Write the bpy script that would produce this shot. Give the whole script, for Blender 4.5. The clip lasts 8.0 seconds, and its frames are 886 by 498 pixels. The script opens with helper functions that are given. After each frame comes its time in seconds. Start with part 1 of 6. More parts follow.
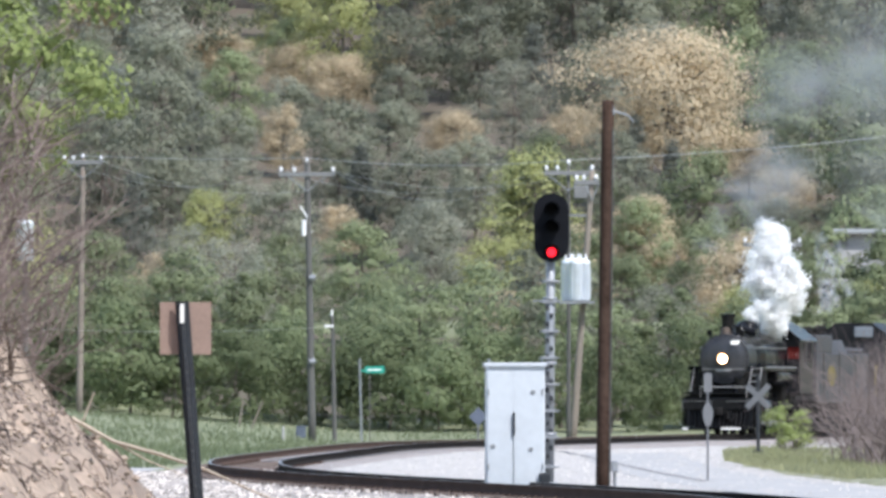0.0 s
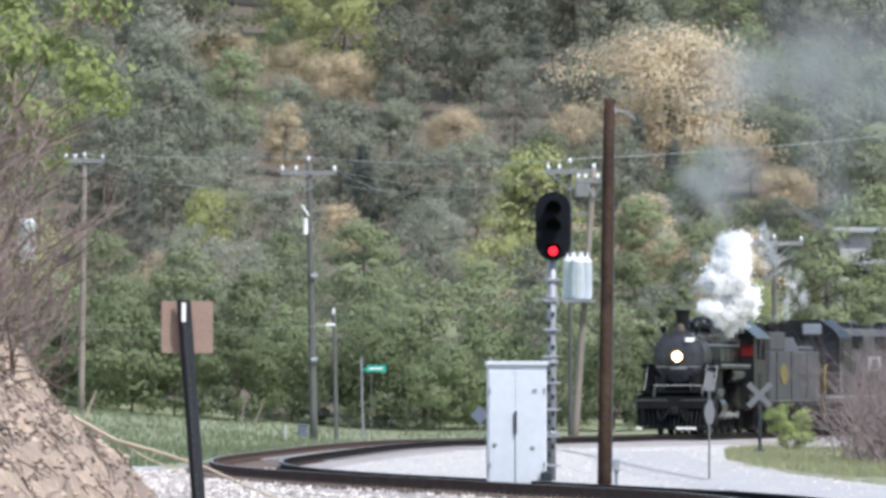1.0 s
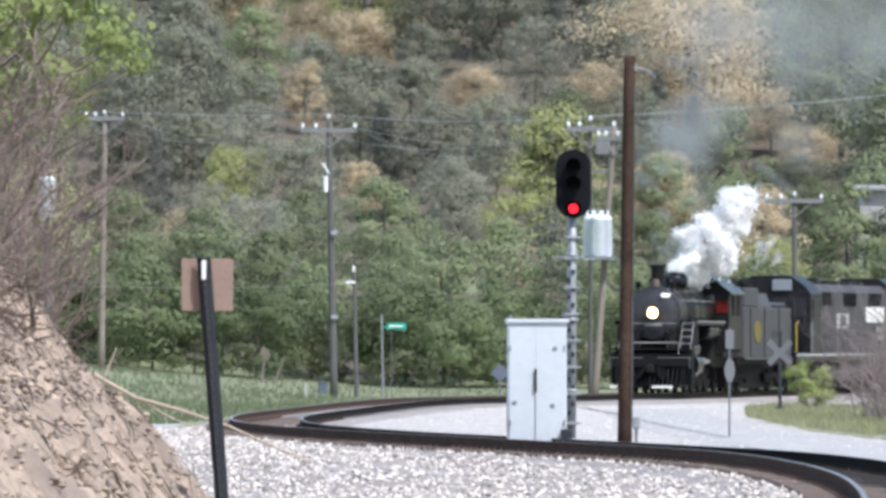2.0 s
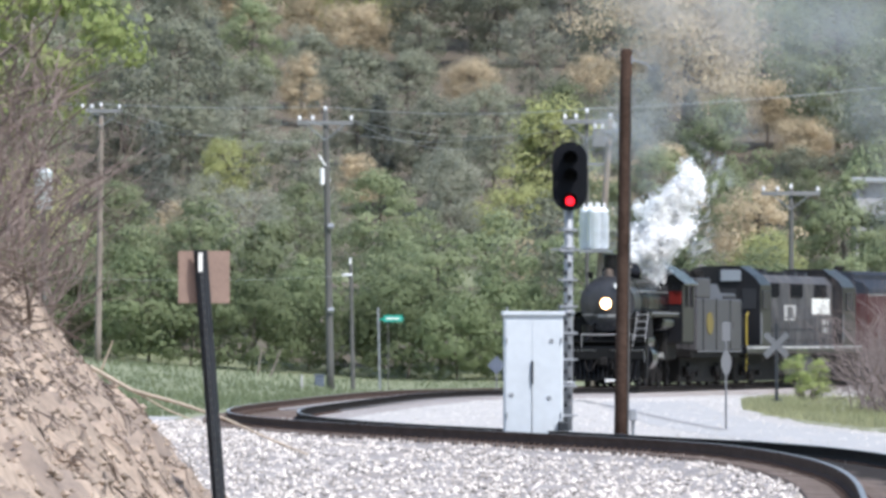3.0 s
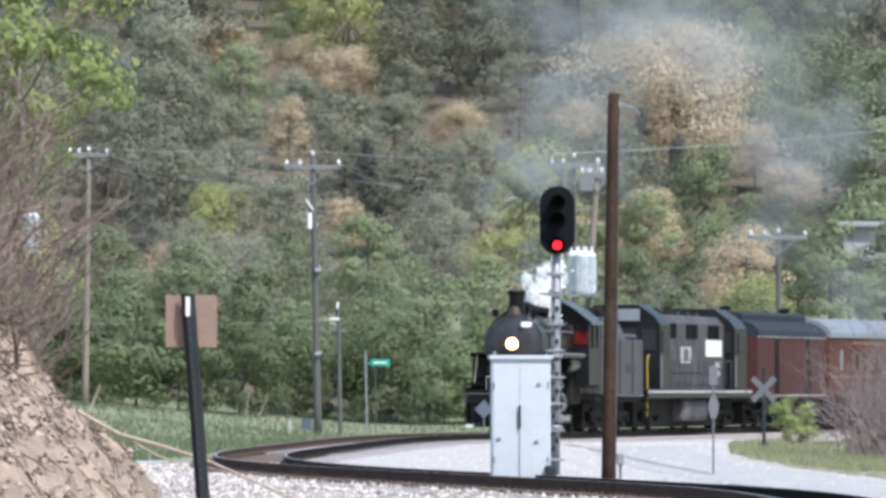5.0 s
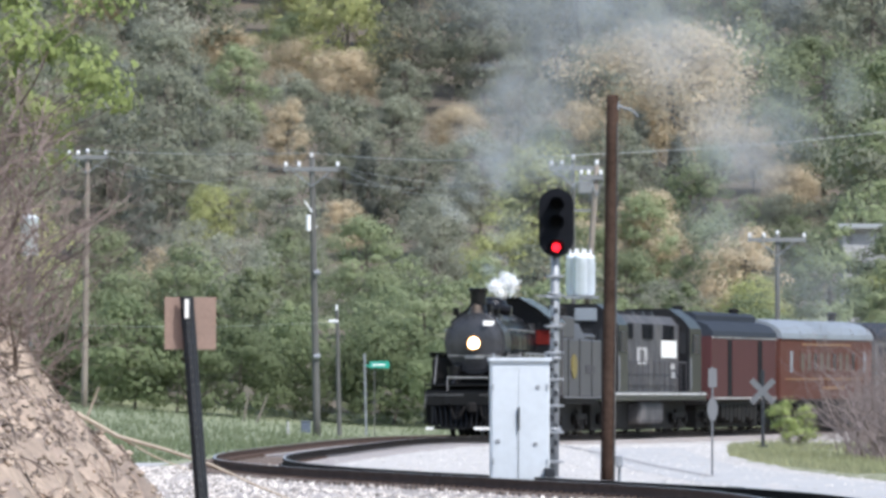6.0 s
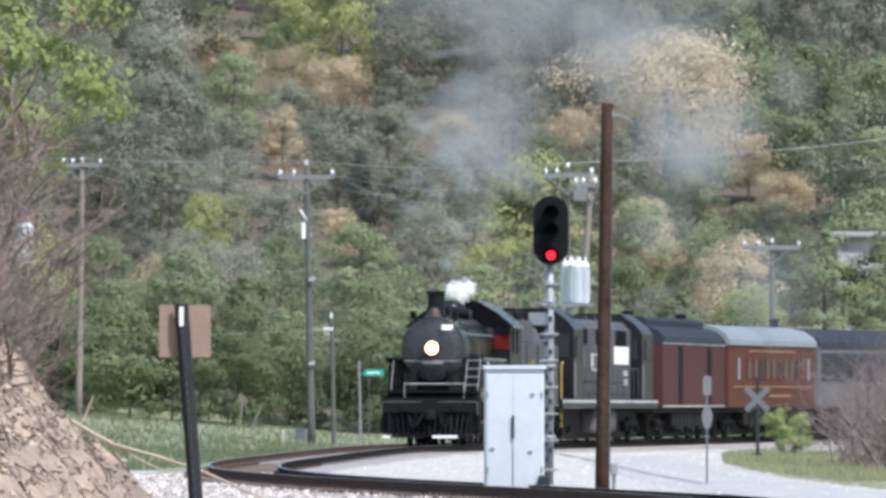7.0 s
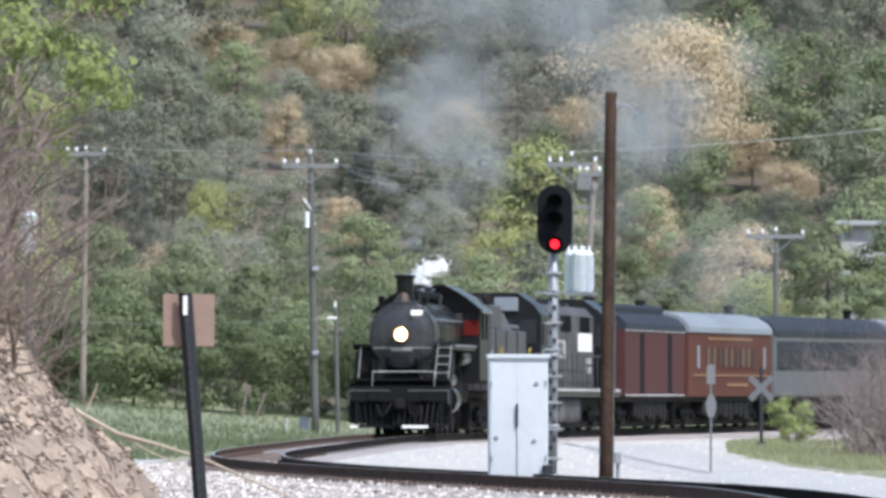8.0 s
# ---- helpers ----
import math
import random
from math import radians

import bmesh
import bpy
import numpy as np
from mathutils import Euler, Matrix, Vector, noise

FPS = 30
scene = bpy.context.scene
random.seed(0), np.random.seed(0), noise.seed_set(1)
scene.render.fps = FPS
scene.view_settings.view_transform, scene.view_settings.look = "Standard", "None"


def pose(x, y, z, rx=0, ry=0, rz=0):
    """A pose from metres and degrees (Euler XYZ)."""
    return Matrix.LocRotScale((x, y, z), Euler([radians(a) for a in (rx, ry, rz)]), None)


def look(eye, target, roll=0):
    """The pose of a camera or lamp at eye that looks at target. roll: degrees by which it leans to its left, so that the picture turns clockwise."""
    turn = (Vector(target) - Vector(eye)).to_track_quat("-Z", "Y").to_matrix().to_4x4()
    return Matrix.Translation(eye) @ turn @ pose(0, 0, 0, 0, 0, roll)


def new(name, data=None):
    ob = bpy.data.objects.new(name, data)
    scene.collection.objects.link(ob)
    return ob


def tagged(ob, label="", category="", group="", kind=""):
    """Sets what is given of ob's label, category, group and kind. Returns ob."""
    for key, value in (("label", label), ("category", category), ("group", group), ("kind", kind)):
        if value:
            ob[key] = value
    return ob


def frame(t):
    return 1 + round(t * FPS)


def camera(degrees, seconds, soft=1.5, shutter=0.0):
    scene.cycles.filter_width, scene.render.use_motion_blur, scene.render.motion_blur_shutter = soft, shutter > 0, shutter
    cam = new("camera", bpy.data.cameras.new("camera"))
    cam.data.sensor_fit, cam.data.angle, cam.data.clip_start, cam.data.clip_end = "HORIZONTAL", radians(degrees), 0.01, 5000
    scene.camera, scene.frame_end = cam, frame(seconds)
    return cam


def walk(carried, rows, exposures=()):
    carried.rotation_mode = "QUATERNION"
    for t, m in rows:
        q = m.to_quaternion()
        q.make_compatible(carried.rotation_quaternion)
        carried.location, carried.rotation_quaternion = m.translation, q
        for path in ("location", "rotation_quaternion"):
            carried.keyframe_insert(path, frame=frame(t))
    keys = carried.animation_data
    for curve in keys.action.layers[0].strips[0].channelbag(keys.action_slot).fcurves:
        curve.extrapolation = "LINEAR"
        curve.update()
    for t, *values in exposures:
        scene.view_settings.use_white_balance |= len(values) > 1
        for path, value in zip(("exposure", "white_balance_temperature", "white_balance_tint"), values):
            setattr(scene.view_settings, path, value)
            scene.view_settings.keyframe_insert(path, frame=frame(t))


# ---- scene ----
# ---------------- camera ----------------
cam = camera(5.281, 8.0, soft=3.4)
EYE = (0.0, 0.0, 1.88)


def aim(pan, tilt):
    """Pose of the tripod camera: pan to the right and tilt upward, in degrees."""
    return pose(*EYE, 90 + tilt, 0, -pan)


PATH = [
    (0.0, aim(0.000, 0.755)), (0.5, aim(-0.004, 0.750)), (1.0, aim(-0.010, 0.747)),
    (1.2, aim(-0.020, 0.735)), (1.5, aim(-0.060, 0.671)), (2.0, aim(-0.130, 0.494)),
    (2.2, aim(-0.090, 0.447)), (3.3, aim(-0.114, 0.452)), (3.5, aim(-0.105, 0.511)),
    (4.0, aim(-0.069, 0.630)), (4.5, aim(-0.042, 0.697)), (4.7, aim(-0.035, 0.705)),
    (5.8, aim(-0.033, 0.722)), (6.0, aim(-0.028, 0.725)), (6.5, aim(-0.001, 0.775)),
    (7.0, aim(0.004, 0.772)), (7.5, aim(-0.024, 0.708)), (8.0, aim(-0.019, 0.706)),
]
walk(cam, PATH, [(0.0, 0.46, 6200, 12), (8.0, 0.46, 6200, 12)])

# ---------------- light ----------------
world = bpy.data.worlds.new("sky")
scene.world = world
world.use_nodes = True
wn = world.node_tree.nodes
sky = wn.new("ShaderNodeTexSky")
sky.sky_type = "NISHITA"
sky.sun_disc = False
sky.sun_elevation = radians(52)
sky.sun_rotation = radians(140)
sky.air_density, sky.dust_density = 1.2, 1.5
wn["Background"].inputs["Strength"].default_value = 0.15
world.node_tree.links.new(sky.outputs[0], wn["Background"].inputs["Color"])
sun_data = bpy.data.lights.new("sun", "SUN")
sun_data.energy, sun_data.angle, sun_data.color = 3.7, radians(0.6), (1.0, 0.965, 0.91)
sun = new("sun", sun_data)
sun.matrix_world = look((60, -70, 118), (0, 0, 0))


# ---------------- materials ----------------
def mat(name, base, rough=0.7, metal=0.0, vary=0.25, scale=3.0, fine=30.0, bump=0.2, island=0.0, per_object=0.0, dirt=None, dirt_amount=0.35, spec=0.5):
    """A surface with broad and fine variation, stains and relief, in metres of the thing's own space."""
    m = bpy.data.materials.new(name)
    m.use_nodes = True
    nt = m.node_tree
    n, l = nt.nodes, nt.links
    b = n["Principled BSDF"]
    b.inputs["Roughness"].default_value = rough
    b.inputs["Metallic"].default_value = metal
    b.inputs["Specular IOR Level"].default_value = 0.5 if spec < 0.12 else spec
    b.inputs["IOR"].default_value = 1.08 if spec < 0.12 else 1.5
    tc = n.new("ShaderNodeTexCoord")
    big, small = n.new("ShaderNodeTexNoise"), n.new("ShaderNodeTexNoise")
    big.inputs["Scale"].default_value, big.inputs["Detail"].default_value = scale, 4
    small.inputs["Scale"].default_value, small.inputs["Detail"].default_value = fine, 3
    for t in (big, small):
        l.new(tc.outputs["Object"], t.inputs["Vector"])
    add = n.new("ShaderNodeMath")
    add.operation = "ADD"
    l.new(big.outputs["Fac"], add.inputs[0])
    l.new(small.outputs["Fac"], add.inputs[1])
    rng = n.new("ShaderNodeMapRange")
    rng.inputs["From Min"].default_value, rng.inputs["From Max"].default_value = 0.6, 1.4
    rng.inputs["To Min"].default_value, rng.inputs["To Max"].default_value = 1 - vary, 1 + vary
    l.new(add.outputs[0], rng.inputs["Value"])
    value = rng.outputs[0]
    for amount, node in ((island, "ShaderNodeNewGeometry"), (per_object, "ShaderNodeObjectInfo")):
        if amount:
            g = n.new(node)
            r2, mul = n.new("ShaderNodeMapRange"), n.new("ShaderNodeMath")
            r2.inputs["To Min"].default_value, r2.inputs["To Max"].default_value = 1 - amount, 1 + amount
            mul.operation = "MULTIPLY"
            l.new(g.outputs["Random Per Island" if amount is island else "Random"], r2.inputs["Value"])
            l.new(value, mul.inputs[0])
            l.new(r2.outputs[0], mul.inputs[1])
            value = mul.outputs[0]
    col = n.new("ShaderNodeMix")
    col.data_type = "RGBA"
    col.blend_type = "MULTIPLY"
    col.inputs["Factor"].default_value = 1.0
    col.inputs["A"].default_value = (*base, 1)
    l.new(value, col.inputs["B"])
    out = col.outputs["Result"]
    if dirt:
        st = n.new("ShaderNodeTexNoise")
        st.inputs["Scale"].default_value, st.inputs["Detail"].default_value = scale * 0.6, 6
        l.new(tc.outputs["Object"], st.inputs["Vector"])
        r3 = n.new("ShaderNodeMapRange")
        r3.inputs["From Min"].default_value, r3.inputs["From Max"].default_value = 0.5, 0.7
        r3.inputs["To Max"].default_value = dirt_amount
        l.new(st.outputs["Fac"], r3.inputs["Value"])
        mix = n.new("ShaderNodeMix")
        mix.data_type = "RGBA"
        l.new(r3.outputs[0], mix.inputs["Factor"])
        l.new(out, mix.inputs["A"])
        mix.inputs["B"].default_value = (*dirt, 1)
        out = mix.outputs["Result"]
    l.new(out, b.inputs["Base Color"])
    if bump:
        bp = n.new("ShaderNodeBump")
        bp.inputs["Strength"].default_value = bump
        bp.inputs["Distance"].default_value = 0.02
        l.new(small.outputs["Fac"], bp.inputs["Height"])
        l.new(bp.outputs[0], b.inputs["Normal"])
    return m


def leaf_mat(name, base, hue=0.25, through_light=0.5):
    """Leaves: uneven from leaf to leaf and from tree to tree, with some light passing through."""
    m = mat(name, base, 0.7, spec=0.15, vary=0.2, scale=0.35, fine=2.0, bump=0, island=0.06, per_object=hue)
    nt = m.node_tree
    tr, mix = nt.nodes.new("ShaderNodeBsdfTranslucent"), nt.nodes.new("ShaderNodeMixShader")
    b = nt.nodes["Principled BSDF"]
    nt.links.new(b.inputs["Base Color"].links[0].from_socket, tr.inputs["Color"])
    mix.inputs[0].default_value = through_light
    nt.links.new(b.outputs[0], mix.inputs[1])
    nt.links.new(tr.outputs[0], mix.inputs[2])
    nt.links.new(mix.outputs[0], nt.nodes["Material Output"].inputs["Surface"])
    return m


def glow(name, color, strength):
    m = bpy.data.materials.new(name)
    m.use_nodes = True
    b = m.node_tree.nodes["Principled BSDF"]
    b.inputs["Base Color"].default_value = (*color, 1)
    b.inputs["Emission Color"].default_value = (*color, 1)
    b.inputs["Emission Strength"].default_value = strength
    return m


def vapour(name, color, thickest, through_light=0.4):
    """Droplets or soot: scatters light forward and back, thinning out to nothing at the rim of each wisp."""
    m = bpy.data.materials.new(name)
    m.use_nodes = True
    nt = m.node_tree
    n, l = nt.nodes, nt.links
    n.remove(n["Principled BSDF"])
    dif, tl, mix = n.new("ShaderNodeBsdfDiffuse"), n.new("ShaderNodeBsdfTranslucent"), n.new("ShaderNodeMixShader")
    dif.inputs["Color"].default_value = tl.inputs["Color"].default_value = (*color, 1)
    mix.inputs[0].default_value = through_light
    l.new(dif.outputs[0], mix.inputs[1])
    l.new(tl.outputs[0], mix.inputs[2])
    thick, rng, clear, body = n.new("ShaderNodeAttribute"), n.new("ShaderNodeMapRange"), n.new("ShaderNodeBsdfTransparent"), n.new("ShaderNodeMixShader")
    thick.attribute_name = "thickness"
    rng.interpolation_type = "SMOOTHSTEP"
    rng.inputs["To Max"].default_value = thickest
    l.new(thick.outputs["Fac"], rng.inputs["Value"])
    l.new(rng.outputs[0], body.inputs[0])
    l.new(clear.outputs[0], body.inputs[1])
    l.new(mix.outputs[0], body.inputs[2])
    l.new(body.outputs[0], n["Material Output"].inputs["Surface"])
    return m


GRASS = mat("meadow_grass", (0.20, 0.22, 0.125), 0.9, vary=0.3, scale=0.15, fine=6, bump=0.6, dirt=(0.2, 0.2, 0.12))
BALLAST = mat("ballast_bed_stone", (0.29, 0.265, 0.25), 0.9, vary=0.35, scale=0.6, fine=14, bump=0.8, dirt=(0.22, 0.17, 0.14))
RUT = mat("dark_road_edge", (0.24, 0.235, 0.23), 0.9, vary=0.35, scale=0.8, fine=12, bump=0.4)
LITTER = mat("leaf_litter", (0.11, 0.09, 0.065), 0.95, vary=0.35, scale=0.3, fine=5, bump=0.6, dirt=(0.09, 0.10, 0.05))
STONE = mat("ballast_stone", (0.47, 0.43, 0.395), 0.85, vary=0.2, scale=4, fine=30, bump=0.3, island=0.62)
GRAVEL = mat("white_gravel", (0.425, 0.405, 0.385), 0.9, vary=0.2, scale=0.4, fine=10, bump=0.6, dirt=(0.38, 0.36, 0.335))
ROAD = mat("grey_road", (0.375, 0.37, 0.365), 0.85, vary=0.15, scale=0.3, fine=20, bump=0.2, dirt=(0.35, 0.345, 0.34))
VERGE = mat("verge_grass", (0.26, 0.265, 0.16), 0.9, vary=0.3, scale=0.7, fine=9, bump=0.5, dirt=(0.46, 0.44, 0.39), dirt_amount=0.7)
RUST = mat("rusty_rail_steel", (0.095, 0.068, 0.058), 0.85, 0.0, vary=0.35, scale=1.5, fine=25, bump=0.3, spec=0.1)
# near-black colours of the bed between the rails and of one rail
DARKBED = mat("near_black_ballast", (0.035, 0.031, 0.029), 0.8, vary=0.35, scale=1.5, fine=14, bump=0.8, spec=0.1)
DARKRAIL = mat("near_black_rail", (0.022, 0.019, 0.018), 0.7, 0.0, vary=0.35, scale=1.5, fine=25, bump=0.3, spec=0.1)
DULLSIDE = mat("dull_grey_car_side", (0.12, 0.125, 0.135), 0.55, vary=0.12, scale=0.8, fine=10, bump=0.03, spec=0.1)
SHINE = mat("worn_rail_head", (0.35, 0.33, 0.32), 0.35, 0.8, vary=0.15, scale=1, fine=20, bump=0.05)
TIE = mat("creosoted_timber", (0.13, 0.10, 0.085), 0.9, vary=0.3, scale=3, fine=20, bump=0.5)
SOIL = mat("bank_soil", (0.32, 0.25, 0.195), 0.95, vary=0.5, scale=1.3, fine=16, bump=0.6, dirt=(0.17, 0.135, 0.115), dirt_amount=0.9)
POLEWOOD = mat("brown_pole_wood", (0.055, 0.036, 0.028), 0.8, vary=0.5, scale=2.0, fine=14, bump=0.5, spec=0.1, dirt=(0.12, 0.085, 0.065))
GREYWOOD = mat("weathered_pole_wood", (0.10, 0.10, 0.095), 0.9, vary=0.25, scale=1.5, fine=14, bump=0.4)
CABINET = mat("grey_cabinet_paint", (0.52, 0.56, 0.60), 0.45, vary=0.07, scale=1.2, fine=8, bump=0.05, dirt=(0.42, 0.43, 0.43))
GALV = mat("galvanised_steel", (0.27, 0.285, 0.305), 0.5, 0.3, vary=0.25, scale=5, fine=40, bump=0.1, dirt=(0.10, 0.10, 0.10))
BLACK = mat("black_signal_paint", (0.012, 0.013, 0.016), 0.55, vary=0.2, scale=3, fine=30, bump=0.05, spec=0.1)
POSTBLACK = mat("dark_steel_post", (0.02, 0.024, 0.03), 0.6, 0.2, vary=0.3, scale=4, fine=40, bump=0.15)
SIGNBACK = mat("faded_sign_back", (0.27, 0.19, 0.155), 0.8, vary=0.15, scale=6, fine=40, bump=0.1)
PORCELAIN = mat("white_insulator", (0.75, 0.76, 0.78), 0.25, vary=0.05, bump=0)
TANKGREY = mat("transformer_grey", (0.66, 0.71, 0.76), 0.45, vary=0.1, scale=3, bump=0.05)
SIGNGREEN = mat("green_sign_sheet", (0.02, 0.32, 0.24), 0.5, vary=0.1, bump=0)
SIGNGREY = mat("sign_aluminium", (0.135, 0.14, 0.15), 0.6, 0.1, vary=0.1, scale=4, bump=0)
WIRE = mat("aluminium_wire", (0.45, 0.46, 0.46), 0.5, 0.3, vary=0.1, bump=0)
TWIG = mat("dry_twig_bark", (0.175, 0.135, 0.12), 0.9, vary=0.3, scale=3, fine=30, bump=0.2, island=0.45)
BARK = mat("tree_bark", (0.16, 0.14, 0.115), 0.9, vary=0.3, scale=1, fine=8, bump=0.3)
# hillside leaf colours lifted, greyed and blued to stand in for distant haze
L_TAN = leaf_mat("tan_spring_leaves", (0.61, 0.52, 0.365), 0.1)
L_OLIVE = leaf_mat("olive_leaves", (0.28, 0.295, 0.22))
L_GREEN = leaf_mat("fresh_green_leaves", (0.27, 0.31, 0.18), 0.3)
L_YELLOW = leaf_mat("yellow_green_leaves", (0.45, 0.47, 0.22), 0.12)
L_GREY = leaf_mat("grey_green_buds", (0.35, 0.36, 0.285))
L_DARK = leaf_mat("dark_pine_needles", (0.20, 0.215, 0.185))
L_BUSH = leaf_mat("bush_leaves", (0.20, 0.24, 0.13))
L_SHRUB = leaf_mat("roadside_bush_leaves", (0.42, 0.49, 0.20))
L_NEAR = leaf_mat("bank_tree_leaves", (0.25, 0.30, 0.11), through_light=0.35)
LOCO = mat("black_locomotive_paint", (0.007, 0.0073, 0.0085), 0.25, 0.0, vary=0.35, scale=1.5, fine=25, bump=0.05, dirt=(0.015, 0.014, 0.0135), spec=0.18)
SMOKEBOX = mat("graphite_smokebox", (0.045, 0.046, 0.052), 0.32, 0.3, vary=0.5, scale=2.5, fine=20, bump=0.1, dirt=(0.05, 0.048, 0.046), spec=0.4)
TENDER = mat("grey_black_tender_paint", (0.06, 0.06, 0.067), 0.5, 0.0, vary=0.2, scale=1, fine=15, bump=0.05, dirt=(0.08, 0.076, 0.073), spec=0.15)
STEEL = mat("bright_rod_steel", (0.3, 0.3, 0.3), 0.4, 0.6, vary=0.15, scale=4, fine=30, bump=0.03)
WHITEPAINT = mat("white_paint", (0.78, 0.78, 0.76), 0.5, vary=0.06, bump=0)
REDPAINT = mat("red_cab_paint", (0.10, 0.014, 0.012), 0.5, vary=0.4, scale=5, bump=0.03, dirt=(0.04, 0.012, 0.012), dirt_amount=0.8, spec=0.1)
BRASS = mat("tarnished_bronze", (0.075, 0.055, 0.04), 0.4, 0.4, vary=0.2, bump=0)
GOLD = mat("imitation_gold_paint", (0.25, 0.15, 0.09), 0.5, vary=0.1, bump=0, spec=0.1)
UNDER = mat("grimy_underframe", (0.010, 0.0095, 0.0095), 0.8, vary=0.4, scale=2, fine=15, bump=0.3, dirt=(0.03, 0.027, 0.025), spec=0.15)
DIESEL = mat("black_diesel_paint", (0.011, 0.0115, 0.014), 0.35, vary=0.25, scale=0.8, fine=14, bump=0.05, dirt=(0.035, 0.033, 0.032), spec=0.15)
DGREY = mat("dusty_diesel_side", (0.07, 0.07, 0.077), 0.5, vary=0.4, scale=1.3, fine=12, bump=0.05, dirt=(0.17, 0.16, 0.155), dirt_amount=0.6, spec=0.05)
MAROON = mat("maroon_car_paint", (0.074, 0.033, 0.035), 0.5, vary=0.12, scale=0.8, fine=10, bump=0.03, dirt=(0.06, 0.033, 0.03), spec=0.08)
BROWNRED = mat("brown_red_car_paint", (0.092, 0.038, 0.031), 0.5, vary=0.12, scale=0.8, fine=10, bump=0.03, dirt=(0.08, 0.038, 0.03), spec=0.08)
ROOF = mat("dark_grey_car_roof", (0.034, 0.040, 0.052), 0.6, vary=0.15, scale=0.6, fine=10, bump=0.05, dirt=(0.05, 0.055, 0.066), spec=0.1)
SILVER = mat("silver_car_side", (0.19, 0.20, 0.215), 0.5, 0.0, vary=0.1, scale=0.8, fine=10, bump=0.03, spec=0.1)
ROOFPALE = mat("pale_blue_grey_roof", (0.20, 0.225, 0.255), 0.55, vary=0.12, scale=0.6, fine=10, bump=0.05, spec=0.2)
PALEPAINT = mat("dulled_white_paint", (0.42, 0.42, 0.42), 0.6, vary=0.3, scale=2, fine=12, bump=0, spec=0.1, dirt=(0.12, 0.11, 0.1), dirt_amount=0.8)
SHEDROOF = mat("pale_metal_roofing", (0.25, 0.26, 0.25), 0.6, vary=0.15, scale=1, fine=12, bump=0.1)
EMBLEM = mat("dull_yellow_emblem_paint", (0.16, 0.125, 0.035), 0.5, vary=0.2, scale=6, bump=0, spec=0.15)
YELLOW = mat("yellow_handrail_paint", (0.34, 0.26, 0.04), 0.5, vary=0.15, bump=0)
GLASS = mat("car_window_glass", (0.03, 0.032, 0.036), 0.2, 0.0, vary=0.1, bump=0, spec=0.1)
PALEGLASS = mat("sunlit_window_shade", (0.10, 0.088, 0.072), 0.5, vary=0.15, bump=0, spec=0.1)
REDLENS = glow("lit_red_lens", (1.0, 0.012, 0.025), 2.2)
DARKLENS = mat("unlit_lens", (0.006, 0.006, 0.006), 0.4, vary=0.1, bump=0, spec=0.1)
HEADLAMP = glow("lit_headlamp", (1.0, 0.86, 0.60), 12.0)
# emissive ring in place of the warm bloom round the headlamp
HALO = glow("warm_lamp_halo", (1.0, 0.62, 0.30), 0.7)
STEAM = vapour("white_steam", (1.0, 1.0, 1.0), 1.0, 0.5)
WISP = vapour("thin_white_steam", (1.0, 1.0, 1.0), 0.3, 0.4)
SMOKE = vapour("thin_grey_smoke", (0.31, 0.34, 0.365), 0.26)


# ---------------- mesh tools ----------------
def part(name, bm, material, parent=None, label="", smooth=False):
    """Links a bmesh as one mesh object under a thing or a part."""
    me = bpy.data.meshes.new(name)
    bm.to_mesh(me)
    bm.free()
    me.materials.append(material)
    if smooth:
        me.shade_smooth()
    ob = new(name, me)
    ob.parent = parent
    if label:
        ob["label"] = label
    return ob


def box(bm, x0, x1, y0, y1, z0, z1, bevel=0.0):
    m = pose((x0 + x1) / 2, (y0 + y1) / 2, (z0 + z1) / 2) @ Matrix.Diagonal((x1 - x0, y1 - y0, z1 - z0, 1))
    r = bmesh.ops.create_cube(bm, size=1, matrix=m)
    if bevel:
        edges = list({e for v in r["verts"] for e in v.link_edges})
        bmesh.ops.bevel(bm, geom=edges, offset=bevel, segments=2, affect="EDGES", profile=0.5)
    return bm


def rod(bm, a, b, r0, r1=None, n=10, caps=True):
    """A round bar from a to b."""
    a, b = Vector(a), Vector(b)
    d = b - a
    m = Matrix.Translation((a + b) / 2) @ d.to_track_quat("Z", "Y").to_matrix().to_4x4()
    bmesh.ops.create_cone(bm, cap_ends=caps, segments=n, radius1=r0, radius2=r0 if r1 is None else r1, depth=d.length, matrix=m)
    return bm


def ball(bm, c, r, sx=1, sy=1, sz=1, sub=2):
    bmesh.ops.create_icosphere(bm, subdivisions=sub, radius=r, matrix=pose(*c) @ Matrix.Diagonal((sx, sy, sz, 1)))
    return bm


def lathe(bm, profile, m=Matrix(), n=24):
    """Turns (radius, height) pairs about the z axis of m."""
    rings = []
    for r, h in profile:
        rings.append([bm.verts.new(m @ Vector((r * math.cos(2 * math.pi * i / n), r * math.sin(2 * math.pi * i / n), h))) for i in range(n)])
    for a, b in zip(rings, rings[1:]):
        for i in range(n):
            bm.faces.new((a[i], a[(i + 1) % n], b[(i + 1) % n], b[i]))
    bm.faces.new(rings[0][::-1])
    bm.faces.new(rings[-1])
    return bm


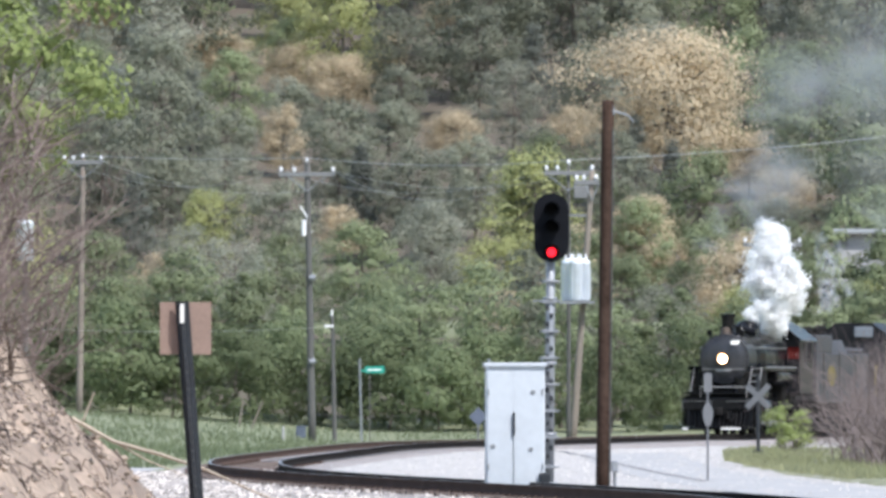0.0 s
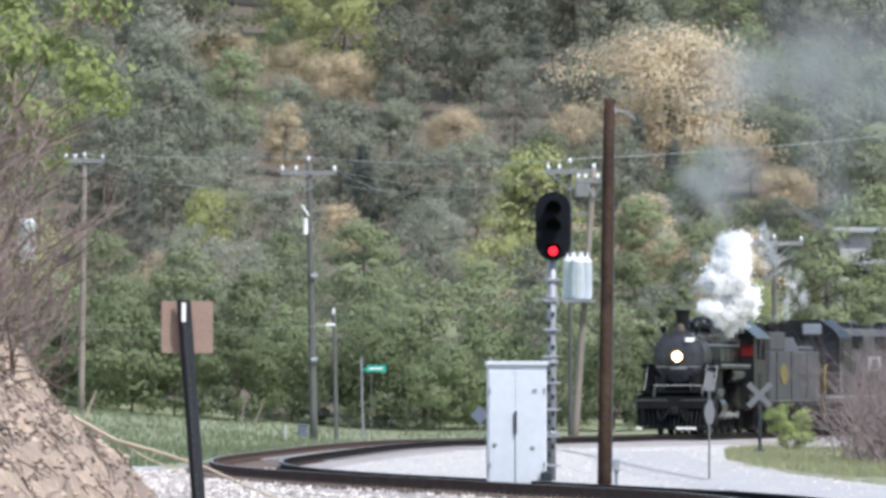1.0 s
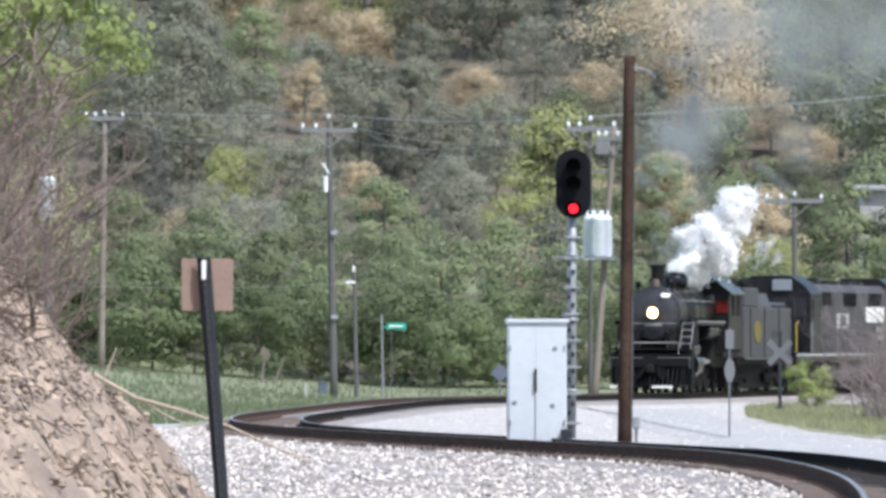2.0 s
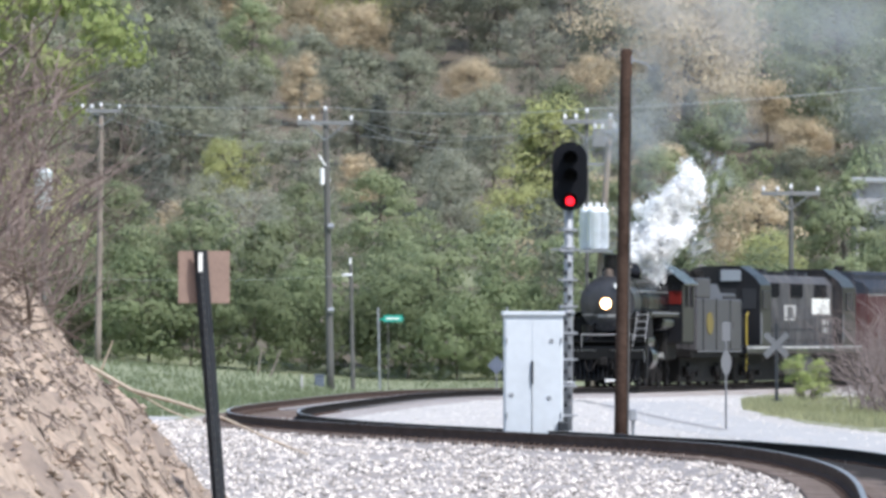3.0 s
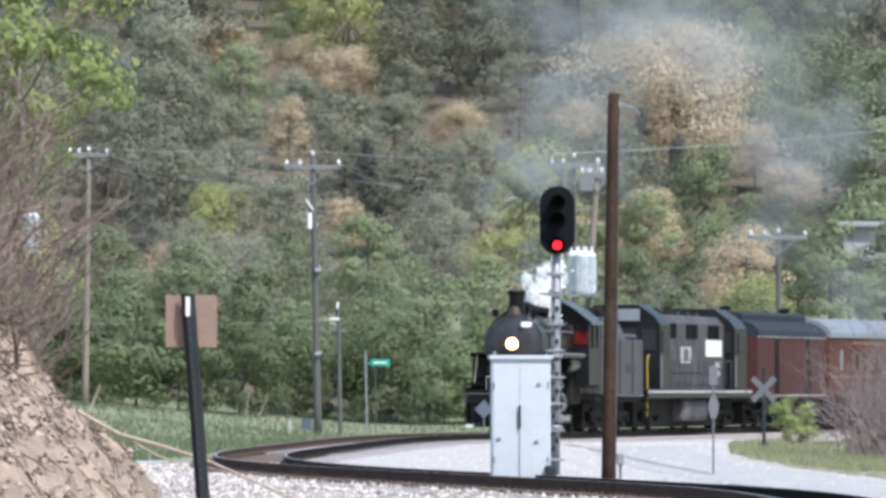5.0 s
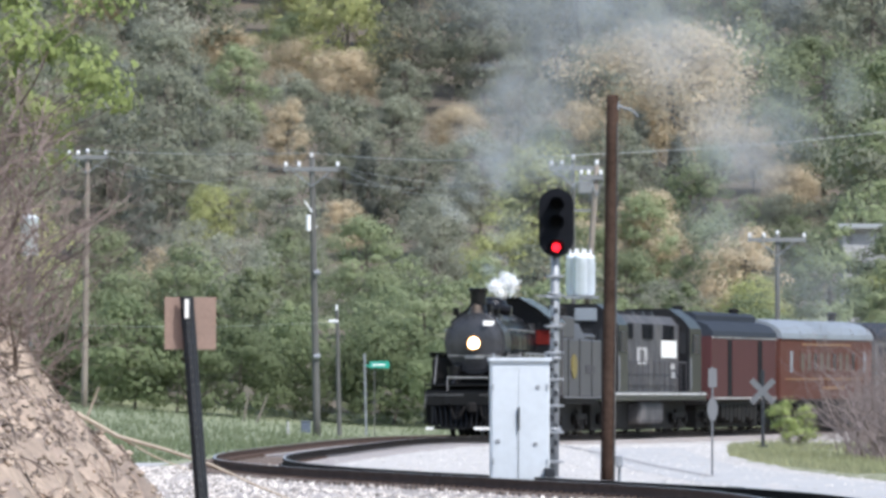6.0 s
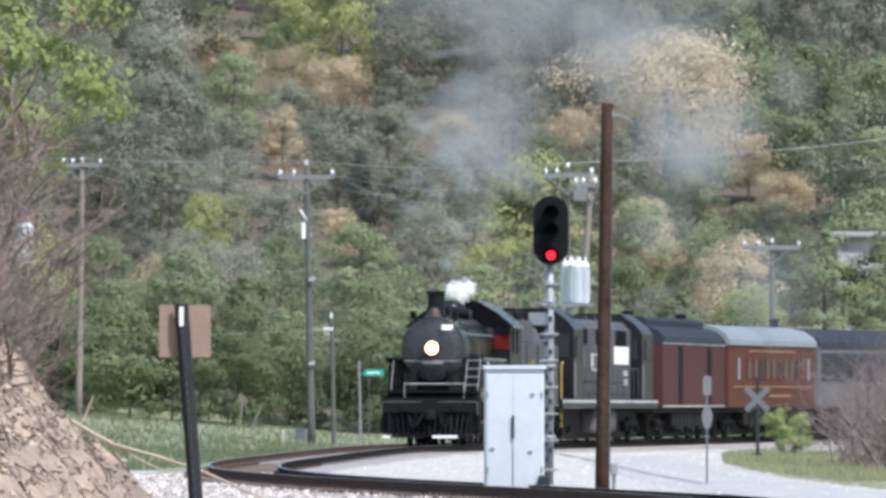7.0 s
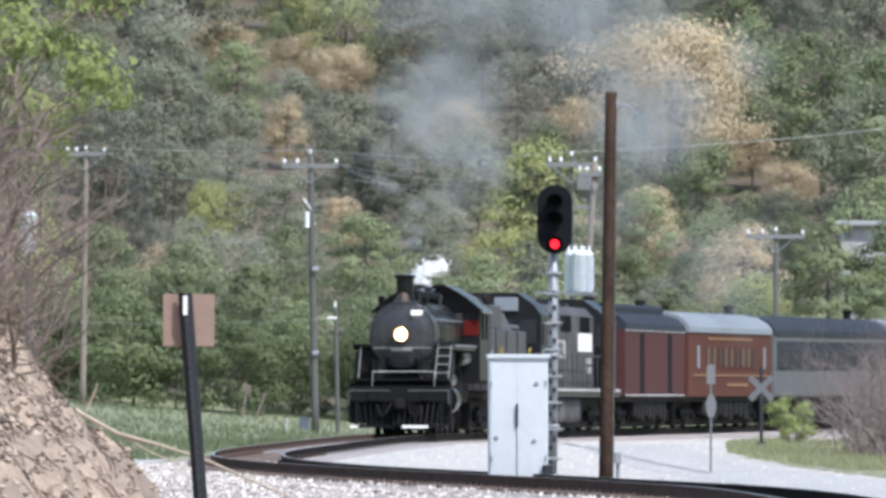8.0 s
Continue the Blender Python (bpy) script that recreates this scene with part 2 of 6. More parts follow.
def tube(v, f, pts, radii, n=4):
    """Adds one bent round stem through pts to the lists v and f."""
    d0 = (Vector(pts[-1]) - Vector(pts[0])).normalized()
    a = d0.orthogonal().normalized()
    b = d0.cross(a)
    base = len(v)
    for p, r in zip(pts, radii):
        for k in range(n):
            w = 2 * math.pi * k / n
            v.append(tuple(Vector(p) + a * (r * math.cos(w)) + b * (r * math.sin(w))))
    for i in range(len(pts) - 1):
        for k in range(n):
            f.append((base + i * n + k, base + i * n + (k + 1) % n, base + (i + 1) * n + (k + 1) % n, base + (i + 1) * n + k))


def prism(bm, outline, x0, x1):
    """Extrudes a (y, z) outline along x."""
    a = [bm.verts.new((x0, y, z)) for y, z in outline]
    b = [bm.verts.new((x1, y, z)) for y, z in outline]
    k = len(outline)
    bm.faces.new(a[::-1])
    bm.faces.new(b)
    for i in range(k):
        bm.faces.new((a[i], a[(i + 1) % k], b[(i + 1) % k], b[i]))
    bmesh.ops.recalc_face_normals(bm, faces=bm.faces[:])
    return bm


def B():
    return bmesh.new()


def thing(name, m, label, category, group="", kind=""):
    """An Empty at a thing's base that parents its parts."""
    ob = new(name)
    ob.matrix_world = m
    return tagged(ob, label, category, group, kind)


def mesh_thing(name, verts, faces, material, label, category="", kind="", group="", smooth=False):
    me = bpy.data.meshes.new(name)
    me.from_pydata([tuple(v) for v in verts], [], faces)
    me.materials.append(material)
    if smooth:
        me.shade_smooth()
    return tagged(new(name, me), label, category, group, kind)


# ---------------- the railway line ----------------
LINE = np.array([
    (2.6, -60), (3.3, 20), (4.1, 70), (4.75, 95), (5.15, 107), (5.35, 118), (5.2, 130), (4.35, 143), (1.65, 158), (-1.95, 178), (-3.75, 194),
    (-4.31, 210), (-3.2, 240), (-1.32, 270), (0.72, 292), (3.31, 314.3), (6.53, 336.4), (10.44, 358.6),
    (15.0, 380), (21.5, 405), (36, 450), (62, 510), (110, 600)])
RISE = np.array([(-60, 0.1), (100, 0.1), (160, 0.08), (210, 0.0), (270, 0.0), (314, -0.22), (358, -0.33), (450, -0.4), (600, -0.4)])


def smooth_curve():
    y = np.linspace(-60, 600, 2641)
    px, py = LINE[:, 0], LINE[:, 1]
    slope = np.gradient(px, py)
    i = np.clip(np.searchsorted(py, y, side="right") - 1, 0, len(py) - 2)
    h = py[i + 1] - py[i]
    u = (y - py[i]) / h
    x = ((2 * u**3 - 3 * u**2 + 1) * px[i] + (u**3 - 2 * u**2 + u) * h * slope[i]
         + (-2 * u**3 + 3 * u**2) * px[i + 1] + (u**3 - u**2) * h * slope[i + 1])
    kernel = np.hanning(41)
    kernel /= kernel.sum()
    x = np.convolve(np.pad(x, 20, mode="edge"), kernel, mode="valid")
    z = np.interp(y, RISE[:, 0], RISE[:, 1])
    z = np.convolve(np.pad(z, 60, mode="edge"), np.ones(121) / 121, mode="valid")
    s = np.concatenate([[0], np.cumsum(np.hypot(np.diff(x), np.diff(y)))])
    return s, x, y, z


TS, TX, TY, TZ = smooth_curve()


def on_line(s):
    """The place on the track's middle, at rail height, s metres along it."""
    return Vector((np.interp(s, TS, TX), np.interp(s, TS, TY), np.interp(s, TS, TZ)))


def line_x(y):
    return np.interp(y, TY, TX)


def side_of(s, off, dz=0.0):
    p, q = on_line(s - 0.5), on_line(s + 0.5)
    d = (q - p).normalized()
    return (p + q) / 2 + Vector((d.y, -d.x, 0)) * off + Vector((0, 0, dz))


def at_y(y):
    return float(np.interp(y, TY, TS))


def sweep(section, s0, s1, step):
    """Carries an (offset, height) section along the track."""
    ss = np.arange(s0, s1, step)
    k = len(section)
    verts = [side_of(s, o, h) for s in ss for o, h in section]
    faces = [(i * k + j, i * k + (j + 1) % k, (i + 1) * k + (j + 1) % k, (i + 1) * k + j) for i in range(len(ss) - 1) for j in range(k)]
    return verts, faces


# ---------------- ground and track ----------------
def ground_height(x, y):
    base = np.interp(y, [-100, 60, 120, 160, 210, 270, 320, 390, 430, 520, 800, 1400, 3000],
                     [-0.4, -0.35, -0.35, -0.3, -0.38, -0.42, -0.72, -0.95, -0.6, 4, 44, 120, 150])
    lift = np.clip((-3.5 - x) / 12, 0, 1.5) * np.interp(y, [180, 250, 400, 460], [0, 0.15, 1.1, 0.6])
    slope = np.clip((x - 14) / 60, 0, 1) * np.interp(y, [380, 700], [0, 8])
    return base + lift + slope


def ground():
    ys = np.concatenate([np.arange(-120, 60, 20), np.arange(60, 470, 3.0), np.arange(470, 900, 15), [1000, 1200, 1600, 2200, 3000]])
    xs = np.concatenate([[-1500, -700, -300, -150, -90], np.arange(-60, 61, 2.0), [90, 150, 300, 700, 1500]])
    verts = [(x, y, ground_height(x, y) + 0.05 * noise.noise((x * 0.4, y * 0.4, 0))) for y in ys for x in xs]
    k = len(xs)
    faces = [(j * k + i, j * k + i + 1, (j + 1) * k + i + 1, (j + 1) * k + i) for j in range(len(ys) - 1) for i in range(k - 1)]
    return mesh_thing("ground", verts, faces, GRASS, "green spring meadow running up to a wooded hillside", kind="structure", smooth=True)


ground()


def strip(name, left, right, ys, dz, material, label, kind="structure", wave=0.0, dip=False):
    """A sheet between two edges, laid over the ground."""
    n = 26
    verts, faces = [], []
    for y in ys:
        a, b = left(y), right(y)
        for i in range(n):
            x = a + (b - a) * i / (n - 1)
            rim = dip and (i in (0, n - 1) or y in (ys[0], ys[-1]))
            verts.append((x, y, ground_height(x, y) + (-0.15 if rim else dz + wave * noise.noise((x * 1.3, y * 0.5, 4)))))
    for j in range(len(ys) - 1):
        for i in range(n - 1):
            faces.append((j * n + i, j * n + i + 1, (j + 1) * n + i + 1, (j + 1) * n + i))
    return mesh_thing(name, verts, faces, material, label, kind=kind, smooth=True)


# white gravel inside the curve, the service road and its grass verge
strip("gravel_lot", lambda y: line_x(y) + 0.9, lambda y: line_x(y) + np.interp(y, [130, 165, 200, 270, 330], [5, 9, 12, 13, 8]),
      np.arange(128, 345, 2.0), 0.16, GRAVEL, "white crushed stone spread inside the curve of the track", wave=0.025)
strip("service_road", lambda y: np.interp(y, [120, 150, 175, 200, 230, 265], [8.5, 6.2, 4.6, 3.9, 3.6, 3.9]),
      lambda y: np.interp(y, [120, 150, 175, 200, 230, 265], [12, 9.5, 7.6, 6.6, 6.2, 6.4]),
      np.arange(120, 266, 2.0), 0.166, ROAD, "pale grey gravel road beside the track")
strip("grass_verge", lambda y: np.interp(y, [150, 175, 200, 225, 250, 262], [9.6, 7.8, 6.9, 6.6, 7.3, 8.6]) + 0.35 * noise.noise((y * 0.3, 2, 2)),
      lambda y: 20.0, np.arange(150, 263, 2.0), 0.23, VERGE, "dry yellow-green grass verge beside the road", wave=0.05, dip=True)
# out of view; added so the train's sides reflect pale ground, not green
strip("dry_field", lambda y: line_x(y) + np.interp(y, [230, 262, 330, 440], [24, 12, 7, 7]), lambda y: 90.0, np.arange(230, 440, 6.0), 0.06, VERGE,
      "unseen pale ground added to keep green reflections off the train", wave=0.03)
strip("road_edge", lambda y: np.interp(y, [186, 215, 250, 282], [5.0, 4.35, 3.7, 3.0]) + 0.06 * noise.noise((y * 0.4, 7, 1)),
      lambda y: np.interp(y, [186, 215, 250, 282], [5.22, 4.57, 3.92, 3.22]) + 0.06 * noise.noise((y * 0.4, 9, 1)), np.arange(186, 283, 2.0), 0.172, RUT,
      "dark worn edge of the gravel road")
strip("forest_floor", lambda y: -0.09 * y - 20, lambda y: 0.09 * y + 20, np.concatenate([np.arange(437, 520, 3.0), np.arange(520, 900, 14.0)]), 0.12, LITTER,
      "brown leaf litter under the trees of the hillside", wave=0.15, dip=True)
strip("ballast_shoulder", lambda y: np.interp(y, [60, 130, 200, 215], [-3.5, -6.0, -9.0, -8.0]), lambda y: line_x(y) - 1.6,
      np.arange(60, 214, 2.0), 0.14, BALLAST, "grey crushed stone spread beside the track", wave=0.08)
strip("field_road", lambda y: -14.0, lambda y: line_x(y) - 2.2, np.arange(176, 224, 3.0), 0.12, ROAD, "grey road strip beyond the bank")


def track():
    v, f = sweep([(-0.66, -0.20), (-0.6, -0.185), (0.6, -0.185), (0.66, -0.20)], at_y(80), at_y(165), 1.5)
    mesh_thing("dark_ballast", v, f, DARKBED, "near-black ballast between the rails", "ballast", "structure")
    bed_v, bed_f = sweep([(-3.4, -0.62), (-1.75, -0.21), (1.75, -0.21), (3.4, -0.62)], 0, TS[-1], 1.5)
    mesh_thing("ballast_bed", bed_v, bed_f, BALLAST, "grey crushed-stone ballast bed under the track", kind="structure")
    rail_section = [(-0.075, -0.17), (0.075, -0.17), (0.075, -0.155), (0.012, -0.135), (0.012, -0.05), (0.036, -0.04), (0.036, -0.004), (0.03, 0.0),
                    (-0.03, 0.0), (-0.036, -0.004), (-0.036, -0.04), (-0.012, -0.05), (-0.012, -0.135), (-0.075, -0.155)]
    for side, dz, steel in ((-0.753, 0.03, RUST), (0.753, 0.0, DARKRAIL)):
        v, f = sweep([(o + side, h + dz) for o, h in rail_section], at_y(-50), at_y(560), 0.8)
        r = mesh_thing("rail", v, f, steel, "rust-brown steel rail on timber ties" if side < 0 else "near-black steel rail on timber ties", "rail", kind="structure")
        v, f = sweep([(side - 0.03, dz + 0.002), (side + 0.03, dz + 0.002), (side + 0.03, dz + 0.0035), (side - 0.03, dz + 0.0035)], at_y(-50), at_y(560), 0.8)
        me = bpy.data.meshes.new("running_surface")
        me.from_pydata([tuple(p) for p in v], [], f)
        me.materials.append(SHINE)
        w = new("running_surface", me)
        w.parent = r


track()


# ---------------- forest ----------------
def leaf_cloud(rng, centres, radii, per, size, flat=0.75, shell=0.62):
    """Small three-cornered leaves on the outside of flattened clumps, with a few strays."""
    c = np.repeat(centres, per, axis=0)
    rr = np.repeat(radii, per)
    k = len(c)
    d = rng.normal(size=(k, 3))
    d /= np.linalg.norm(d, axis=1)[:, None]
    reach = rr * rng.uniform(shell, 1.0, k) * np.where(rng.uniform(0, 1, k) < 0.22, rng.uniform(1.0, 1.5, k), 1.0)
    p = c + d * reach[:, None] * np.array([1.1, 1.1, flat])
    out = p - centres.mean(axis=0)
    out /= np.linalg.norm(out, axis=1)[:, None] + 1e-6
    nrm = d * 0.8 + out * 0.6 + rng.normal(size=(k, 3)) * 0.16 + np.array([0, 0, 0.25])
    nrm /= np.linalg.norm(nrm, axis=1)[:, None]
    a = np.cross(nrm, rng.normal(size=(k, 3)))
    a /= np.linalg.norm(a, axis=1)[:, None]
    b = np.cross(nrm, a)
    s = size * rng.uniform(0.6, 1.4, k)[:, None]
    tri = np.stack([p - a * s, p + a * s * 0.6 - b * s * 0.75, p + a * s * 0.6 + b * s * 0.75], axis=1).reshape(-1, 3)
    return tri, [(3 * i, 3 * i + 1, 3 * i + 2) for i in range(k)]


def tree_kind(name, seed, height, width, material, clumps=70, per=34, leaf=0.28, bare=0.3, pointed=False, limb=0.3):
    """A tapered trunk with limbs and a crown of leaf clumps; returns its trunk and crown meshes."""
    rng = np.random.default_rng(seed)
    bm = B()
    top = Vector((rng.normal() * 0.4, rng.normal() * 0.4, height * 0.92))
    fork = top * 0.45
    r = 0.018 * height
    rod(bm, (0, 0, -0.8), fork, r, r * 0.75, 8)
    rod(bm, fork, top, r * 0.75, r * 0.15, 7)
    u = rng.uniform(0, 2 * math.pi, clumps)
    if pointed:
        h = rng.uniform(bare, 1, clumps) ** 0.9
        rad = (1 - h) * 1.15 * width / 2 * rng.uniform(0.4, 1, clumps) + 0.2
    else:
        v = rng.uniform(-0.75, 1, clumps)
        h = bare + (1 - bare) * (v + 1) / 2
        rad = width / 2 * np.sqrt(np.clip(1 - v * v * 0.92, 0.03, 1)) * rng.uniform(0.45, 1.05, clumps)
        # uneven outline: lobes round the crown and at its top
        ph = rng.uniform(0, 6.28, 3)
        rad *= 1 + 0.24 * np.sin(3 * u + ph[0]) + 0.12 * np.sin(5 * u + 4 * v + ph[1])
        h *= 1 + 0.12 * np.sin(2 * u + ph[2]) * (rad / width)
    c = np.stack([rad * np.cos(u), rad * np.sin(u), h * height], axis=1)
    for i in range(0, clumps, 3):
        foot = fork.lerp(top, float(np.clip((h[i] - bare) * 0.9, 0, 0.95)))
        mid = foot.lerp(Vector(c[i]), 0.5) + Vector((0, 0, -0.04 * height))
        rod(bm, foot, mid, r * limb, r * limb * 0.65, 5, False)
        rod(bm, mid, c[i], r * limb * 0.65, r * 0.06, 5, False)
    me = bpy.data.meshes.new("trunk")
    bm.to_mesh(me)
    bm.free()
    me.materials.append(BARK)
    radii = rng.uniform(0.07, 0.19, clumps) * width
    q, f = leaf_cloud(rng, c, radii, per, leaf)
    cr = bpy.data.meshes.new("crown")
    cr.from_pydata(q.tolist(), [], f)
    cr.materials.append(material)
    return me, cr


# height, crown width and shape of each kind, with its leaf clumps
SHAPES = {
    "oak": (13, 15, 0.2), "tan": (13, 10, 0.12), "olive": (14, 9.5, 0.08), "green": (12, 8.5, 0.06), "yellow": (13, 9, 0.1),
    "grey": (13, 8.5, 0.1), "pine": (17, 8.5, 0.08), "thicket": (5, 6, 0.02), "sapling": (8, 5, 0.05)}


def kinds(name, seeds, material, clumps, per, leaf):
    h, w, bare = SHAPES[name]
    return [tree_kind(name, s, h, w, material, clumps, per, leaf, bare, name == "pine", 0.45 if name == "oak" else 0.3) for s in seeds]


KINDS = {
    "oak": kinds("oak", (1, 20), L_TAN, 140, 110, 0.165),
    "tan": kinds("tan", (2, 19, 21), L_TAN, 90, 100, 0.160),
    "olive": kinds("olive", (3, 4, 5), L_OLIVE, 90, 82, 0.175),
    "green": kinds("green", (6, 7, 22), L_GREEN, 85, 84, 0.158),
    "yellow": kinds("yellow", (8, 17), L_YELLOW, 85, 92, 0.150),
    "grey": kinds("grey", (9, 10), L_GREY, 85, 95, 0.120),
    "pine": kinds("pine", (11, 12), L_DARK, 100, 78, 0.17),
    "thicket": kinds("thicket", (13, 14, 18), L_BUSH, 50, 110, 0.112),
    "sapling": kinds("sapling", (15, 16), L_GREEN, 50, 100, 0.112),
}
LABELS = {
    "oak": "broad spreading oak with tan-brown new spring leaves", "tan": "tall tree with tan-brown new spring leaves", "olive": "broadleaf tree with dull olive-green foliage",
    "green": "fresh green broadleaf tree on the hillside", "yellow": "tree with bright yellow-green spring leaves",
    "grey": "pale grey-green budding tree with visible twigs", "pine": "dark green pine among the hillside trees",
    "thicket": "low dark green thicket at the foot of the woods", "sapling": "leafy light green sapling at the wood's edge"}


def plant(kind, x, y, size=1.0, turn=None, group="hillside trees", lean=0.0):
    trunk, crown = KINDS[kind][random.randrange(len(KINDS[kind]))]
    t = new("bush" if kind == "thicket" else "tree")
    tagged(t, LABELS[kind], "bush" if kind == "thicket" else "tree", group)
    t.matrix_world = pose(x, y, ground_height(x, y) - 0.1, 0, lean, random.uniform(0, 360) if turn is None else turn) @ Matrix.Diagonal((size, size, size * random.uniform(0.9, 1.1), 1))
    for name, me in (("trunk", trunk), ("crown", crown)):
        o = new(name, me)
        o.parent = t
    return t


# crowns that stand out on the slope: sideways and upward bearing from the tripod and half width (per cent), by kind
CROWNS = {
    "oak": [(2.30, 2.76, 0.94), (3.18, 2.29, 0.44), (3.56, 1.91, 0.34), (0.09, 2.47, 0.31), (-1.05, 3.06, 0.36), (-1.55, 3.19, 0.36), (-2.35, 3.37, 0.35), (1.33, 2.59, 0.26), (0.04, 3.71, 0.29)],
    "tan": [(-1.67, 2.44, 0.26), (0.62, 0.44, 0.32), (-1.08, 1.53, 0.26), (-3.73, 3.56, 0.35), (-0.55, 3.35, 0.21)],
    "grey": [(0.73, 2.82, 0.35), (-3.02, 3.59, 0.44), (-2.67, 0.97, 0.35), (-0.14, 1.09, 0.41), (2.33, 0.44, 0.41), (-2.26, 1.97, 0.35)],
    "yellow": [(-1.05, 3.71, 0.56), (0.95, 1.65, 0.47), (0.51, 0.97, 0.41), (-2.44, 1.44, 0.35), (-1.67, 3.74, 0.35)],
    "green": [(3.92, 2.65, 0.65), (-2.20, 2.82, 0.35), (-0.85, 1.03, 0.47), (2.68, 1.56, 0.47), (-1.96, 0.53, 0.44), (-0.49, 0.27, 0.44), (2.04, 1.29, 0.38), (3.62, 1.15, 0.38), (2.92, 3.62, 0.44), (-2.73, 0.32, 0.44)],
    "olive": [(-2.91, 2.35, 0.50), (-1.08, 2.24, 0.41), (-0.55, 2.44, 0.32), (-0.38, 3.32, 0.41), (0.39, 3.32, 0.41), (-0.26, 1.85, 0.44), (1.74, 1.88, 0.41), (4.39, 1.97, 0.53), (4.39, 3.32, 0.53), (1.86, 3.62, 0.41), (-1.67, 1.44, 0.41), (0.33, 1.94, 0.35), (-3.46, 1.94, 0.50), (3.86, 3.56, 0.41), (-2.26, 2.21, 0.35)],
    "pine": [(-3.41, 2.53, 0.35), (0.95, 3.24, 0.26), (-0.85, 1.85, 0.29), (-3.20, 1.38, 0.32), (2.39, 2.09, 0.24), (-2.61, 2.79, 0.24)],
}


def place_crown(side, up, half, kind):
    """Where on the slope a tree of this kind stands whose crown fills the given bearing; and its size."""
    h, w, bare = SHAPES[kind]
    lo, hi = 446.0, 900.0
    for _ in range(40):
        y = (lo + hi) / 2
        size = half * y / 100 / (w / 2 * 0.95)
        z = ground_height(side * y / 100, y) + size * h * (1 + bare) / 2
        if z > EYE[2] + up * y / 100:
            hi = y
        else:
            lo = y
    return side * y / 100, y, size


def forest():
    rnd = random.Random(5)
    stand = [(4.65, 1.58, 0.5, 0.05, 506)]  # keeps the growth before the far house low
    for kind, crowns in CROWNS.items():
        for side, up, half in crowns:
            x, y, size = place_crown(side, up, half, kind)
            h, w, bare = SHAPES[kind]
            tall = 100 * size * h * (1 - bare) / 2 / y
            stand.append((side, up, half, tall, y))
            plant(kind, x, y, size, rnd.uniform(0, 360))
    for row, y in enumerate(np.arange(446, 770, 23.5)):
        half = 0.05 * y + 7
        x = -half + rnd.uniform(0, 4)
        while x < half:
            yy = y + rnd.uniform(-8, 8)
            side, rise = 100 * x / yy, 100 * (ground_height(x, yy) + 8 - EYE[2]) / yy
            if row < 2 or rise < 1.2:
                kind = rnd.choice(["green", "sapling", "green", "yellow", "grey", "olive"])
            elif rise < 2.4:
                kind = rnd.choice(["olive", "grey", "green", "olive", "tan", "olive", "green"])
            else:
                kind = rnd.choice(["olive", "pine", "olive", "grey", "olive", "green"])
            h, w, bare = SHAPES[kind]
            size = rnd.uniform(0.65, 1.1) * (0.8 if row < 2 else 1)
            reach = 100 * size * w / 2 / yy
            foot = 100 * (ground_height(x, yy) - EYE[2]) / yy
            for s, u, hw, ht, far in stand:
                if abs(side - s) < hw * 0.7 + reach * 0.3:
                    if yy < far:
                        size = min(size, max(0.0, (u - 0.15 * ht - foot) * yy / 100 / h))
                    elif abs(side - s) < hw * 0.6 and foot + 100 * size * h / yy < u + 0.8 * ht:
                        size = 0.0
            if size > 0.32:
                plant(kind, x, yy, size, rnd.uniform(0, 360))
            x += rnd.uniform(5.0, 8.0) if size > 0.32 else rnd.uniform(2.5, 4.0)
    for x in (18.6, 20.6, 22.4, 24.4):  # young trees before the far house
        plant("sapling", x, rnd.uniform(466, 474), rnd.uniform(0.84, 0.9), rnd.uniform(0, 360))
    # the thicket along the foot of the woods
    x = -24.0
    while x < 30:
        y = rnd.uniform(424, 434)
        plant("thicket", x, y, rnd.uniform(0.45, 1.0), rnd.uniform(0, 360), "bushes along the wood's edge")
        x += rnd.uniform(1.8, 3.0)
    x = -24.0
    while x < 30:
        plant("sapling", x, rnd.uniform(432, 440), rnd.uniform(0.6, 1.0), rnd.uniform(0, 360), "saplings along the wood's edge")
        x += rnd.uniform(2.4, 4.2)


forest()


# ---------------- train ----------------
SPEED = 11.1
HEAD_S = at_y(358.6)


def vehicle_rows(back, front_truck, rear_truck, times):
    """Poses of a vehicle whose middle rides 'back' metres behind the headlamp; x points ahead."""
    rows = []
    for t in times:
        s = HEAD_S - SPEED * t + back
        a, b = on_line(s - front_truck), on_line(s + rear_truck)
        d = (a - b).normalized()
        yv = Vector((0, 0, 1)).cross(d).normalized()
        zv = d.cross(yv)
        c = b.lerp(a, rear_truck / (front_truck + rear_truck))
        rows.append((t, Matrix((d, yv, zv)).transposed().to_4x4()))
        rows[-1][1].translation = c
    return rows


TIMES = [i * 0.25 for i in range(33)]
MOVERS = []
SPINNERS = []


